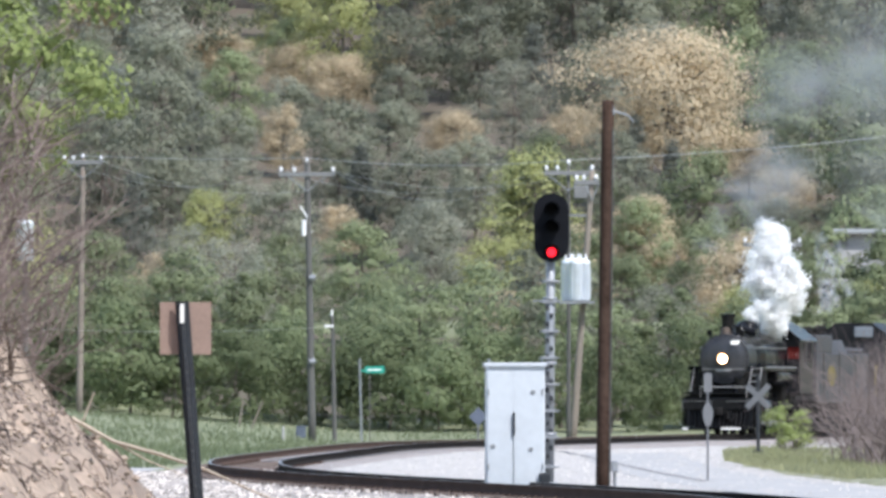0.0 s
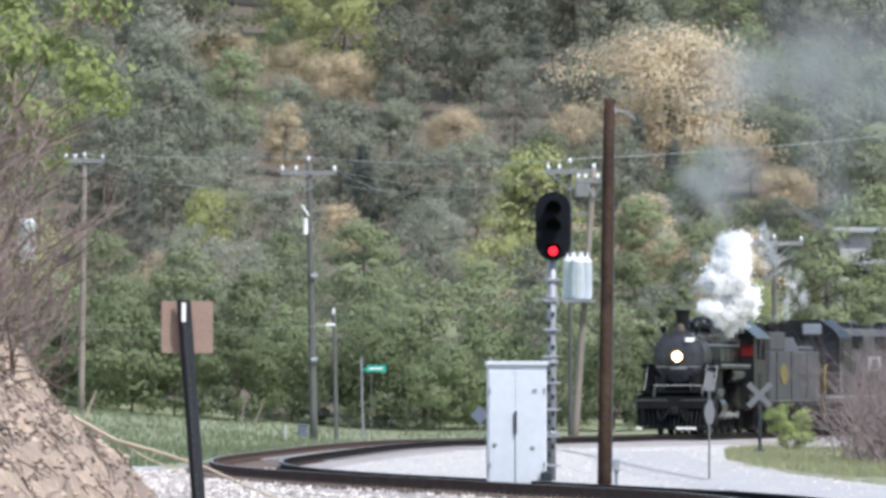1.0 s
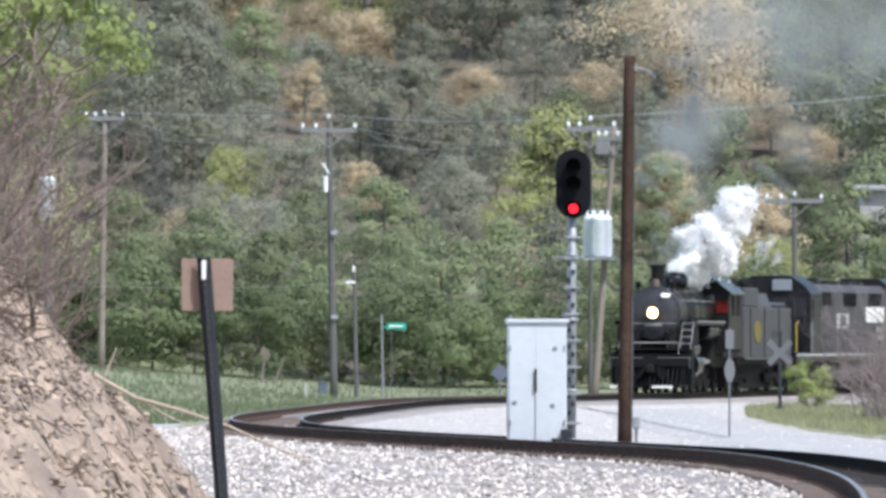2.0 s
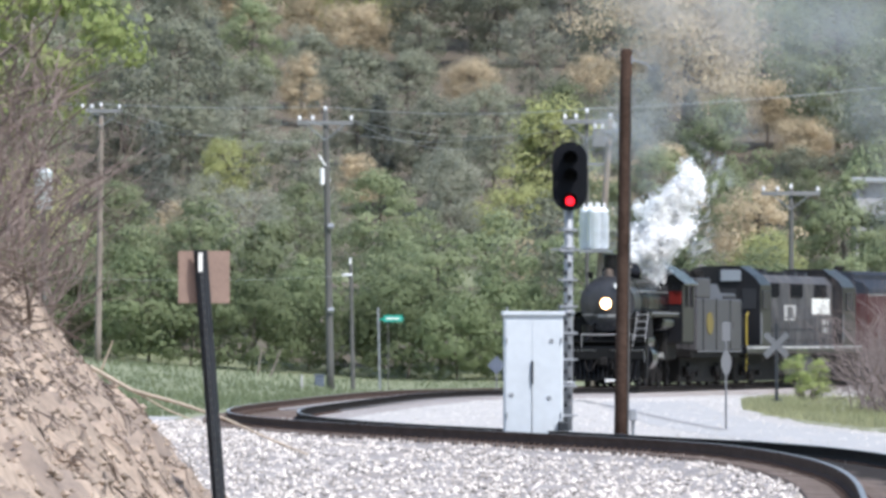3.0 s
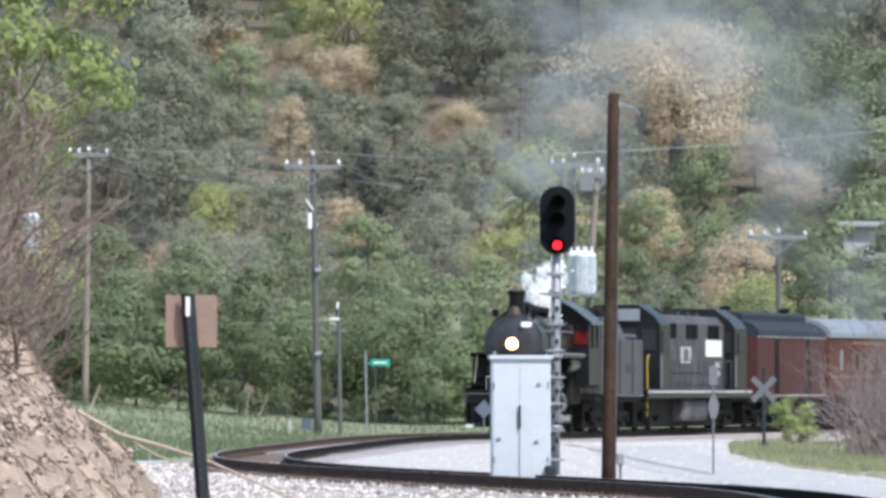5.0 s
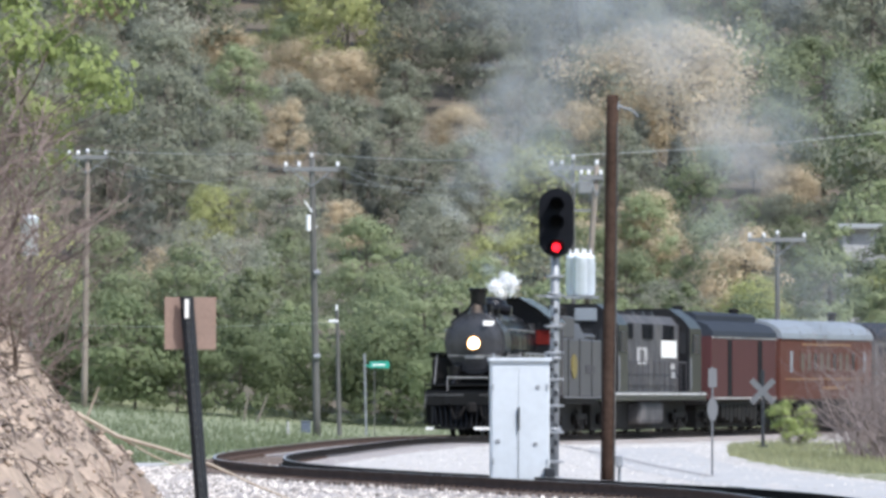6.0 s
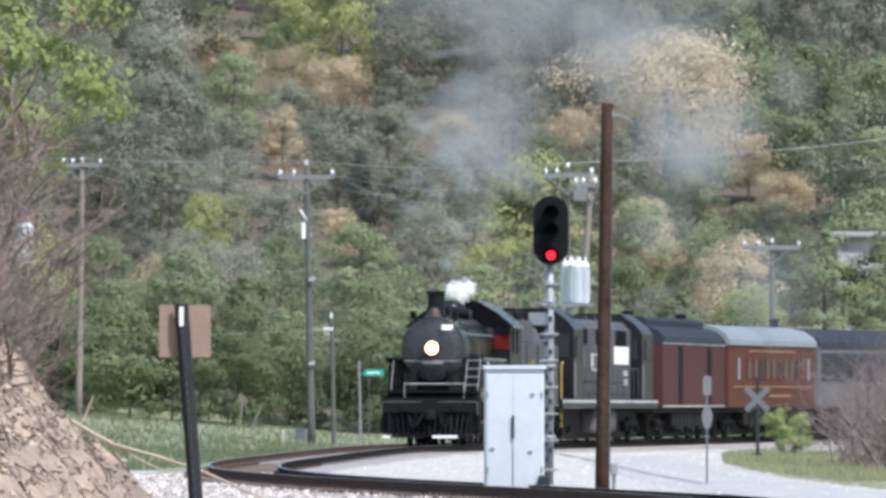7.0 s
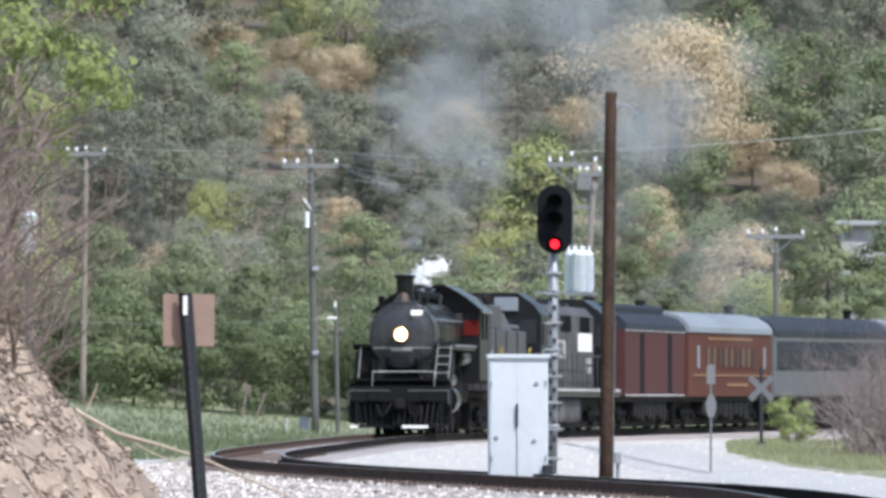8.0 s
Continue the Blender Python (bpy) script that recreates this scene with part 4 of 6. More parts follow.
def diesel():
    t = thing("diesel_locomotive", Matrix(), "black freight diesel locomotive with dusty sides and white sill stripe", "locomotive")
    bm = B()
    box(bm, -15.3, 11.0, -1.5, 1.5, 1.12, 1.42, 0.03)
    frame_part = part("frame", bm, DIESEL, t)
    hood = [(1.12, 1.42), (1.12, 3.75), (0.85, 4.05), (-0.85, 4.05), (-1.12, 3.75), (-1.12, 1.42)]
    bm = B()
    prism(bm, hood, -10.5, 5.9)
    hood_part = part("hood", bm, DGREY, t, "long grey-black hood streaked with dust")
    cab_out = [(1.52, 1.42), (1.52, 3.65), (1.30, 3.95), (0.75, 4.35), (-0.75, 4.35), (-1.30, 3.95), (-1.52, 3.65), (-1.52, 1.42)]
    for x0, x1, face in ((5.9, 8.3, 8.3), (-13.7, -10.5, -10.5)):
        bm = B()
        prism(bm, cab_out, x0, x1)
        cab = part("cab", bm, DIESEL, t, "black cab with sloped roof edges")
        for y0, y1 in ((-1.35, -1.16), (1.16, 1.35)) if face < 0 else ((-1.35, -0.85), (-0.62, -0.06), (0.06, 0.62), (0.85, 1.35)):
            bm = B()
            box(bm, face, face + 0.03, y0, y1, 2.75, 3.5, 0.01)
            part("cab_window", bm, GLASS, cab)
        for sgn in (-1, 1):
            bm = B()
            xm = (x0 + x1) / 2
            box(bm, xm - 0.8, xm + 0.8, min(sgn * 1.525, sgn * 1.56), max(sgn * 1.525, sgn * 1.56), 2.75, 3.45, 0.01)
            part("side_window", bm, GLASS, cab)
            bm = B()
            box(bm, x1 - 0.25, x1 - 0.1, min(sgn * 1.52, sgn * 1.55), max(sgn * 1.52, sgn * 1.55), 1.5, 2.6)
            part("grab_panel", bm, SILVER, cab, "pale grey panel")
    bm = B()
    box(bm, 8.34, 8.40, 0.05, 0.8, 3.78, 4.2, 0.02)
    part("pale_board", bm, ROOFPALE, t, "white number board, not legible")
    bm = B()
    prism(bm, [(0.95, 1.42), (0.95, 2.5), (0.7, 2.7), (-0.7, 2.7), (-0.95, 2.5), (-0.95, 1.42)], 8.3, 10.2)
    part("short_hood", bm, DIESEL, t)
    bm = B()
    prism(bm, [(0.95, 1.42), (0.95, 3.5), (0.7, 3.75), (-0.7, 3.75), (-0.95, 3.5), (-0.95, 1.42)], -14.7, -13.7)
    part("rear_hood", bm, DIESEL, t)
    for sgn in (-1, 1):
        for x in (3.3, -2.0, -7.6):
            bm = B()
            box(bm, x - 1.35, x + 1.35, min(sgn * 1.12, sgn * 1.15), max(sgn * 1.12, sgn * 1.15), 3.22, 3.74, 0.01)
            for k in range(9):
                box(bm, x - 1.3 + 0.29 * k, x - 1.2 + 0.29 * k, min(sgn * 1.15, sgn * 1.17), max(sgn * 1.15, sgn * 1.17), 3.24, 3.72)
            part("radiator_grille", bm, BLACK, hood_part, "black radiator grille")
        for k in range(12):
            bm = B()
            x = -10.1 + 1.25 * k
            box(bm, x, x + 1.15, min(sgn * 1.12, sgn * 1.145), max(sgn * 1.12, sgn * 1.145), 1.6, 2.85, 0.01)
            part("access_door", bm, DGREY, hood_part)
        bm = B()
        box(bm, -9.6, -5.5, min(sgn * 1.15, sgn * 1.165), max(sgn * 1.15, sgn * 1.165), 2.6, 3.2)
        part("white_panel", bm, WHITEPAINT, hood_part, "white rectangular panel on the hood")
        for x0, x1, z0, z1 in ((-9.4, -7.9, 1.9, 2.1), (-9.4, -7.9, 2.2, 2.4), (-1.8, 0.8, 2.35, 2.45), (-1.8, -1.1, 2.45, 2.85), (0.1, 0.8, 2.45, 2.85), (-1.8, 0.8, 2.85, 2.93)):
            bm = B()
            box(bm, x0, x1, min(sgn * 1.146, sgn * 1.16), max(sgn * 1.146, sgn * 1.16), z0, z1)
            part("lettering", bm, PALEPAINT, hood_part, "white lettering, not legible")
        bm = B()
        box(bm, -15.3, 11.0, min(sgn * 1.5, sgn * 1.512), max(sgn * 1.5, sgn * 1.512), 1.30, 1.38)
        part("sill_stripe", bm, PALEPAINT, frame_part, "white stripe along the sill")
        bm = B()
        rod(bm, (-10.3, sgn * 1.42, 2.45), (5.8, sgn * 1.42, 2.45), 0.02, n=6)
        for k in range(12):
            rod(bm, (-10.3 + 1.46 * k, sgn * 1.42, 1.42), (-10.3 + 1.46 * k, sgn * 1.42, 2.45), 0.014, n=6)
        part("handrail", bm, DGREY, t)
        bm = B()
        rod(bm, (10.6, sgn * 1.4, 0.5), (10.6, sgn * 1.4, 2.5), 0.03, n=6)
        rod(bm, (10.6, sgn * 1.4, 2.5), (10.2, sgn * 1.4, 2.6), 0.03, n=6)
        part("front_handrail", bm, YELLOW, t, "yellow painted corner handrail")
        for x in (10.4, -14.7):
            bm = B()
            for z in (0.4, 0.7, 1.0):
                box(bm, x - 0.3, x + 0.3, min(sgn * 1.2, sgn * 1.5), max(sgn * 1.2, sgn * 1.5), z, z + 0.04)
            part("step", bm, UNDER, t)
    bm = B()
    box(bm, -5.0, 0.8, -1.3, 1.3, 0.3, 1.08, 0.15)
    part("fuel_tank", bm, DGREY, t, "dusty grey fuel tank")
    # dark block added for the shade between the diesel's trucks
    bm = B()
    box(bm, -14.5, 10.2, -0.85, 0.85, 0.1, 1.1, 0.05)
    part("shade_block", bm, UNDER, t)
    for x in (-8.2, -5.8, -3.2, 1.0):
        bm = B()
        rod(bm, (x, 0, 4.0), (x, 0, 4.22), 0.55, 0.5, n=20)
        part("roof_fan", bm, DIESEL, t)
    bm = B()
    box(bm, -0.6, 0.2, -0.25, 0.25, 4.0, 4.3, 0.03)
    part("exhaust_stack", bm, DIESEL, t)
    truck(t, 7.2, 3.2, 0.5)
    truck(t, -11.5, 3.2, 0.5)
    MOVERS.append((t, vehicle_rows(36.7, 7.2, 11.5, TIMES)))


diesel()


def passenger_car(name, label, length, back, paint, roof_paint, kind):
    """kind: baggage (doors, clerestory), coach (window row) or plain (band of dark windows over a silver side)."""
    t = thing(name, Matrix(), label, "railway car", "passenger cars of the train")
    h = length / 2
    bm = B()
    box(bm, -h, h, -1.48, 1.48, 1.12, 3.45, 0.03)
    body = part("body", bm, paint, t)
    r = [(1.54, 3.42), (1.50, 3.62), (1.25, 3.86), (0.85, 4.0), (-0.85, 4.0), (-1.25, 3.86), (-1.50, 3.62), (-1.54, 3.42)] if kind == "baggage" else \
        [(1.54, 3.42), (1.52, 3.62), (1.34, 3.85), (1.0, 4.05), (0.5, 4.16), (-0.5, 4.16), (-1.0, 4.05), (-1.34, 3.85), (-1.52, 3.62), (-1.54, 3.42)]
    bm = B()
    prism(bm, r, -h, h)
    roof = part("roof", bm, roof_paint, t)
    if kind == "baggage":
        bm = B()
        prism(bm, [(0.8, 3.98), (0.8, 4.2), (0.6, 4.32), (-0.6, 4.32), (-0.8, 4.2), (-0.8, 3.98)], -h + 0.6, h - 0.6)
        part("clerestory", bm, roof_paint, roof)
    for x in (h * 0.8, -h * 0.9) if kind == "baggage" else (-h * 0.92,):
        bm = B()
        lathe(bm, [(0.16, 4.0), (0.16, 4.34), (0.22, 4.36), (0.22, 4.44), (0.05, 4.5)], pose(x, 0, 0.05), 10)
        part("roof_vent", bm, UNDER, roof)
    for sgn in (-1, 1):
        a, b = sorted((sgn * 1.48, sgn * 1.50))
        c, d = sorted((sgn * 1.48, sgn * 1.515))
        if kind == "baggage":
            for x in (h * 0.46, -h * 0.48):
                bm = B()
                box(bm, x - 0.45, x + 0.45, a, b, 1.25, 3.3, 0.01)
                dr = part("door", bm, BLACK, body, "tall black door opening")
                bm = B()
                box(bm, x - 2.6, x - 0.5, c, d, 1.25, 3.3, 0.01)
                part("door_leaf", bm, paint, body)
            bm = B()
            for z in (1.16, 3.36):
                box(bm, -h, h, c, d, z, z + 0.05)
            part("batten", bm, PALEPAINT, body, "pale line along the sill and eaves")
        if kind == "coach":
            for k in range(9):
                x = -h * 0.55 + k * h * 0.138
                bm = B()
                box(bm, x - 0.42, x + 0.42, c, d, 2.15, 2.95, 0.01)
                wf = part("window_frame", bm, BROWNRED, body)
                bm = B()
                box(bm, x - 0.33, x + 0.33, min(c, d) - 0.006, max(c, d) + 0.006, 2.22, 2.88)
                part("pane", bm, PALEGLASS if k % 3 else GLASS, wf)
            for x in (h * 0.78, -h * 0.82):
                bm = B()
                box(bm, x - 0.2, x + 0.2, c, d, 2.15, 2.95, 0.01)
                part("end_window", bm, ROOFPALE, body, "pale end window with drawn shade")
            bm = B()
            for k in range(9):
                box(bm, -h * 0.5 + k * h * 0.12, -h * 0.5 + k * h * 0.12 + 0.9, c, d, 3.17, 3.25)
            part("lettering", bm, GOLD, body, "gold lettering, not legible")
            bm = B()
            box(bm, -h * 0.9, h * 0.9, c, d, 1.86, 1.92)
            box(bm, -h * 0.4, h * 0.1, c, d, 1.5, 1.6)
            part("gold_line", bm, GOLD, body)
        if kind == "plain":
            bm = B()
            box(bm, -h * 0.96, h * 0.96, a, b, 2.1, 3.2, 0.01)
            band = part("window_band", bm, ROOF, body, "dark letterboard and window band")
            for k in range(11):
                x = -h * 0.85 + k * h * 0.17
                bm = B()
                box(bm, x - 0.6, x + 0.6, c, d, 2.2, 2.85, 0.01)
                part("pane", bm, GLASS, band)
    bm = B()
    box(bm, h, h + 0.35, -0.6, 0.6, 1.2, 3.5, 0.05)
    box(bm, -h - 0.35, -h, -0.6, 0.6, 1.2, 3.5, 0.05)
    part("diaphragm", bm, UNDER, t)
    bm = B()
    box(bm, -h, h, -1.3, 1.3, 0.95, 1.12)
    for k in range(9):
        x = -h * 0.55 + k * h * 0.125
        box(bm, x, x + h * 0.1, -1.3, 1.3, 0.28 + 0.1 * (k % 3), 0.95, 0.04)
    part("underframe", bm, UNDER, t)
    # near-black block in place of the shade below the car; hides grass behind
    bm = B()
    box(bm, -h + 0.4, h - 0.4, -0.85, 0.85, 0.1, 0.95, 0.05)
    part("shade_block", bm, UNDER, t)
    truck(t, h - 2.6)
    truck(t, -h + 2.6)
    MOVERS.append((t, vehicle_rows(back, h - 2.6, h - 2.6, TIMES)))


passenger_car("baggage_car", "maroon heavyweight baggage car with black doors and grey roof", 15.5, 61.15, MAROON, ROOF, "baggage")
passenger_car("coach", "brown-red passenger coach with gold lines and pale blue-grey roof", 20.3, 80.25, BROWNRED, ROOFPALE, "coach")
passenger_car("coach", "dull grey passenger coach with dark window band and dark roof", 25.0, 103.8, DULLSIDE, ROOF, "plain")
passenger_car("coach", "dull grey passenger coach with dark window band and pale roof", 25.0, 129.8, DULLSIDE, ROOFPALE, "plain")


# ---------------- steam and smoke ----------------
def flakes(seed, radius, count, size, squash=1.0, reach=None):
    """A puff: small six-sided wisps, thick in their middle and thinning to the rim, gathered in uneven lumps."""
    rng = np.random.default_rng(seed)
    lumps = rng.normal(size=(7, 3)) * radius * 0.42
    c = lumps[rng.integers(0, 7, count)] + rng.normal(size=(count, 3)) * (radius * rng.uniform(0.16, 0.42, count))[:, None]
    c[:, 2] *= squash
    if reach:
        d = np.linalg.norm(c, axis=1)[:, None] + 1e-6
        c *= np.minimum(d, reach) / d
    nrm = rng.normal(size=(count, 3)) * 0.22 + np.array([0.15, -0.8, 0.45])
    nrm /= np.linalg.norm(nrm, axis=1)[:, None]
    a = np.cross(nrm, rng.normal(size=(count, 3)))
    a /= np.linalg.norm(a, axis=1)[:, None]
    b = np.cross(nrm, a)
    r = size * rng.uniform(0.6, 1.4, count)
    w = np.arange(6) * math.pi / 3
    uneven = rng.uniform(0.7, 1.25, (count, 6))
    rim = c[:, None] + (a[:, None] * np.cos(w)[None, :, None] + b[:, None] * np.sin(w)[None, :, None]) * (r[:, None] * uneven)[:, :, None]
    v = np.concatenate([c[:, None], rim], axis=1).reshape(-1, 3)
    return v, [(7 * i, 7 * i + 1 + k, 7 * i + 1 + (k + 1) % 6) for i in range(count) for k in range(6)]


def flecks(seed, radius, count, size, reach):
    """A thick puff: fine three-cornered flecks of droplets, close in the middle and thinning out unevenly."""
    rng = np.random.default_rng(seed)
    lumps = rng.normal(size=(7, 3)) * radius * 0.42
    c = lumps[rng.integers(0, 7, count)] + rng.normal(size=(count, 3)) * (radius * rng.uniform(0.16, 0.42, count))[:, None]
    d = np.linalg.norm(c, axis=1)[:, None] + 1e-6
    c *= np.minimum(d, reach) / d
    nrm = rng.normal(size=(count, 3)) * 0.35 + np.array([0.3, -0.6, 0.65])
    nrm /= np.linalg.norm(nrm, axis=1)[:, None]
    a = np.cross(nrm, rng.normal(size=(count, 3)))
    a *= (size * rng.uniform(0.6, 1.4, count) / np.linalg.norm(a, axis=1))[:, None]
    b = np.cross(nrm, a)
    v = np.stack([c - a, c + a * 0.5 + b * 0.8, c + a * 0.5 - b * 0.8], axis=1).reshape(-1, 3)
    return v, [(3 * i, 3 * i + 1, 3 * i + 2) for i in range(count)]


def puff(name, data, material, parent, label=""):
    me = bpy.data.meshes.new(name)
    me.from_pydata(data[0].tolist(), [], data[1])
    soft = len(data[1]) * 7 == len(data[0]) * 6
    thickness = me.attributes.new("thickness", "FLOAT", "POINT")
    thickness.data.foreach_set("value", [1.0 if i % 7 == 0 or not soft else 0.0 for i in range(len(data[0]))])
    me.materials.append(material)
    o = new(name, me)
    o.parent = parent
    return tagged(o, label, kind="stuff")


PUFFS = []


def steam():
    """White steam over the firebox: puffs that roll over each other, and sink back as the valves close."""
    plume = thing("steam_plume", Matrix(), "bright white steam blowing off above the locomotive's firebox", "steam")
    rng = random.Random(31)
    knots = [0, 1, 1.5, 2, 3.5, 4.5, 8]
    for i in range(44):
        thin = i >= 34
        h0 = (i + 0.5) / 34 if not thin else (i - 33.5) / 10
        ang, far, ph = rng.uniform(0, 6.28), rng.uniform(0.1, 1) ** 0.6, rng.uniform(0, 6.28)
        shut = rng.uniform(2.6, 4.3) + 0.5 * h0
        if thin:
            p = puff("wisp", flakes(i + 40, 0.42, 14, 0.28, 1.3, 0.8), WISP, plume, "thin trailing wisp of steam")
        else:
            p = puff("puff", flecks(i + 3, 0.42, 1500, 0.06, 0.82), STEAM, plume)
        rows = []
        for k in range(33):
            t = k * 0.25
            f = float(np.clip((t - shut) / 0.9, 0, 1))
            f = f * f * (3 - 2 * f)
            h = float(np.clip(h0 + 0.10 * math.sin(2.6 * t + ph), 0, 1.05))
            tall = float(np.interp(t, knots, [3.5, 3.0, 2.7, 2.9, 3.3, 3.9, 3.6]))
            bend = float(np.interp(t, knots, [-0.3, 0.1, 1.1, 1.3, 0.9, 0.2, 0.2]))
            wide = float(np.interp(t, knots, [0.95, 0.9, 1.1, 1.05, 0.6, 0.35, 0.3])) * (0.15 + 0.85 * math.sin(math.pi * min(h, 1) ** 0.75))
            y = 0.55 + 0.25 * h + bend * h * h + far * wide * math.cos(ang + 0.6 * t)
            x = -1.6 - 0.5 * h + far * wide * math.sin(ang + 0.6 * t)
            z = 4.05 + tall * h
            if thin:
                x, y, z = x - 2.2, y * 0.6 + 1.6 + 0.6 * math.sin(3 * h + t), 4.6 + 2.9 * h
            rows.append((t, pose(x * (1 - f) + (-1.8 + 0.11 * i * (1 - thin) + 0.2 * (i - 33) * thin) * f, y * (1 - f), z * (1 - f) + 2.84 * f,
                                 25 * math.sin(t + ph), 20 * math.sin(1.3 * t + ph), 40 * math.sin(0.8 * t + ph))))
        PUFFS.append((p, rows))
    # small leak at the dome
    for i, (x, y, z, r, ph) in enumerate([(0.4, 0.05, 4.45, 0.36, 0.0), (0.0, 0.2, 4.75, 0.38, 1.4), (-0.5, 0.45, 4.7, 0.36, 2.6)]):
        p = puff("puff", flecks(i + 70, r * 0.8, 900, 0.04, 0.6), STEAM, plume)
        PUFFS.append((p, [(k * 0.5, pose(x + 0.12 * math.sin(2.9 * k * 0.5 + ph), y + 0.08 * math.sin(2.1 * k * 0.5 + ph), z + 0.12 * math.sin(2.2 * k * 0.5 + ph),
                                            25 * math.sin(k * 0.5 + ph), 10 * math.sin(k * 0.6), 20 * math.sin(k * 0.5))) for k in range(17)]))
    MOVERS.append((plume, vehicle_rows(6.0, 3.5, 3.5, TIMES)))


steam()


def smoke():
    """Thin grey smoke from the stack, trailing back along the line and rising."""
    trail = thing("smoke_trail", Matrix(), "thin grey coal smoke drifting up from the locomotive's stack", "smoke")
    rng = random.Random(8)
    for i, lag in enumerate((0.1, 0.3, 0.55, 0.9, 1.4, 2.0, 2.8, 3.7, 4.7, 5.8, 7.0, 8.2)):
        r = min(0.7 + 1.5 * lag, 4.2)
        p = puff("drift", flakes(i + 100, r, 4, 0.72 * r, 1.15), SMOKE, trail)
        up, ph = 4.9 + 6.5 * min(lag, 1.5) ** 0.85 + (rng.uniform(-3.5, 2.0) if lag > 1.2 else 0), rng.uniform(0, 6)
        rows = []
        for k in range(17):
            t = k * 0.5
            s = HEAD_S - SPEED * (t - lag) + 1.3
            c = on_line(s) + Vector((0.1 * lag - 1.2 * min(lag, 1.3) + 0.2 * math.sin(t + ph), 0, up + 0.3 * math.sin(0.8 * t + ph)))
            rows.append((t, pose(*c, 8 * math.sin(0.5 * t + ph), 8 * math.sin(0.4 * t), 10 * math.sin(0.3 * t + ph))))
        PUFFS.append((p, rows))


smoke()


# ---------------- lineside things ----------------
def signal():
    x, y = 1.80, 163.0
    g = ground_height(x, y) + 0.16
    t = thing("railway_signal", pose(x, y, g), "railway signal with black oval head showing red on a ladder mast", "signal")
    bm = B()
    box(bm, -0.22, 0.22, -0.22, 0.22, -0.2, 0.12, 0.02)
    base = part("base", bm, GALV, t)
    bm = B()
    rod(bm, (0, 0, 0.12), (0.03, 0, 4.9), 0.085, 0.075, n=16)
    for z in (0.16, 1.0, 2.2, 3.3):
        rod(bm, (0.01, 0, z), (0.01, 0, z + 0.06), 0.12, n=16)
    mast = part("mast", bm, GALV, t, "galvanised tubular mast", True)
    bm = B()
    for dy in (0.18, 0.5):
        rod(bm, (0.06, dy, 0.0), (0.08, dy, 4.0), 0.016, n=6)
    ladder = part("ladder", bm, GALV, t, "narrow steel ladder behind the mast")
    for k in range(13):
        bm = B()
        rod(bm, (0.07, 0.18, 0.25 + 0.3 * k), (0.07, 0.5, 0.25 + 0.3 * k), 0.012, n=6)
        part("rung", bm, GALV, ladder)
    # clamps and brackets with bolts
    for k, z in enumerate((0.45, 0.95, 1.4, 1.85, 2.3, 2.75, 3.25, 3.6)):
        bm = B()
        box(bm, -0.12, 0.15 if k % 2 else 0.12, -0.11, 0.11, z, z + 0.05, 0.01)
        rod(bm, (-0.16, 0, z + 0.025), (0.18, 0, z + 0.025), 0.014, n=6)
        part("clamp", bm, GALV, mast)
    for k in range(20):
        bm = B()
        u = 0.035 if k % 2 else -0.03
        box(bm, u - 0.03, u + 0.03, -0.105, -0.075, 0.62 + 0.14 * k, 0.70 + 0.14 * k, 0.006)
        part("cable_clip", bm, POSTBLACK, mast, "dark cable clip")
    bm = B()
    box(bm, -0.28, 0.2, -0.06, 0.06, 3.28, 3.31)
    part("step_bracket", bm, GALV, mast)
    bm = B()
    box(bm, -0.17, 0.02, -0.26, -0.08, 0.02, 0.38, 0.03)
    part("junction_box", bm, POSTBLACK, t, "dark junction box at the foot")
    # head: oval background plate, lens tubes with hoods
    z0 = 4.39 - g
    bm = B()
    w, hh = 0.30, 0.285
    outline = [(w * math.cos(a), hh + w * math.sin(a)) for a in np.linspace(0, math.pi, 15)] + [(w * math.cos(a), -hh + w * math.sin(a)) for a in np.linspace(math.pi, 2 * math.pi, 15)]
    front = [bm.verts.new((0.04 + a, -0.17, z0 + b)) for a, b in outline]
    back = [bm.verts.new((0.04 + a, -0.12, z0 + b)) for a, b in outline]
    bm.faces.new(front)
    bm.faces.new(back[::-1])
    for i in range(len(front)):
        bm.faces.new((front[i], back[i], back[(i + 1) % len(back)], front[(i + 1) % len(front)]))
    box(bm, -0.12, 0.2, -0.12, 0.14, z0 - 0.5, z0 + 0.5, 0.04)
    head = part("signal_head", bm, BLACK, t, "black oval signal head")
    for k, dz in enumerate((0.30, 0.0, -0.42)):
        bm = B()
        m = pose(0.04, -0.17, z0 + dz, 90, 0, 0)
        n = 14
        for i in range(n):
            a0, a1 = math.radians(-35 + 250 * i / n), math.radians(-35 + 250 * (i + 1) / n)
            q = []
            for a, d, rr in ((a0, 0, 0.125), (a1, 0, 0.125), (a1, 0.30, 0.13), (a0, 0.30, 0.13)):
                q.append(bm.verts.new(m @ Vector((rr * math.cos(a), rr * math.sin(a), d))))
            bm.faces.new(q)
        bmesh.ops.solidify(bm, geom=bm.faces[:], thickness=0.008)
        part("hood", bm, BLACK, head)
        bm = B()
        rod(bm, (0.04, -0.168, z0 + dz), (0.04, -0.19, z0 + dz), 0.075, n=20)
        part("lens", bm, REDLENS if k == 2 else DARKLENS, head, "lit red lens" if k == 2 else "dark lens")


signal()


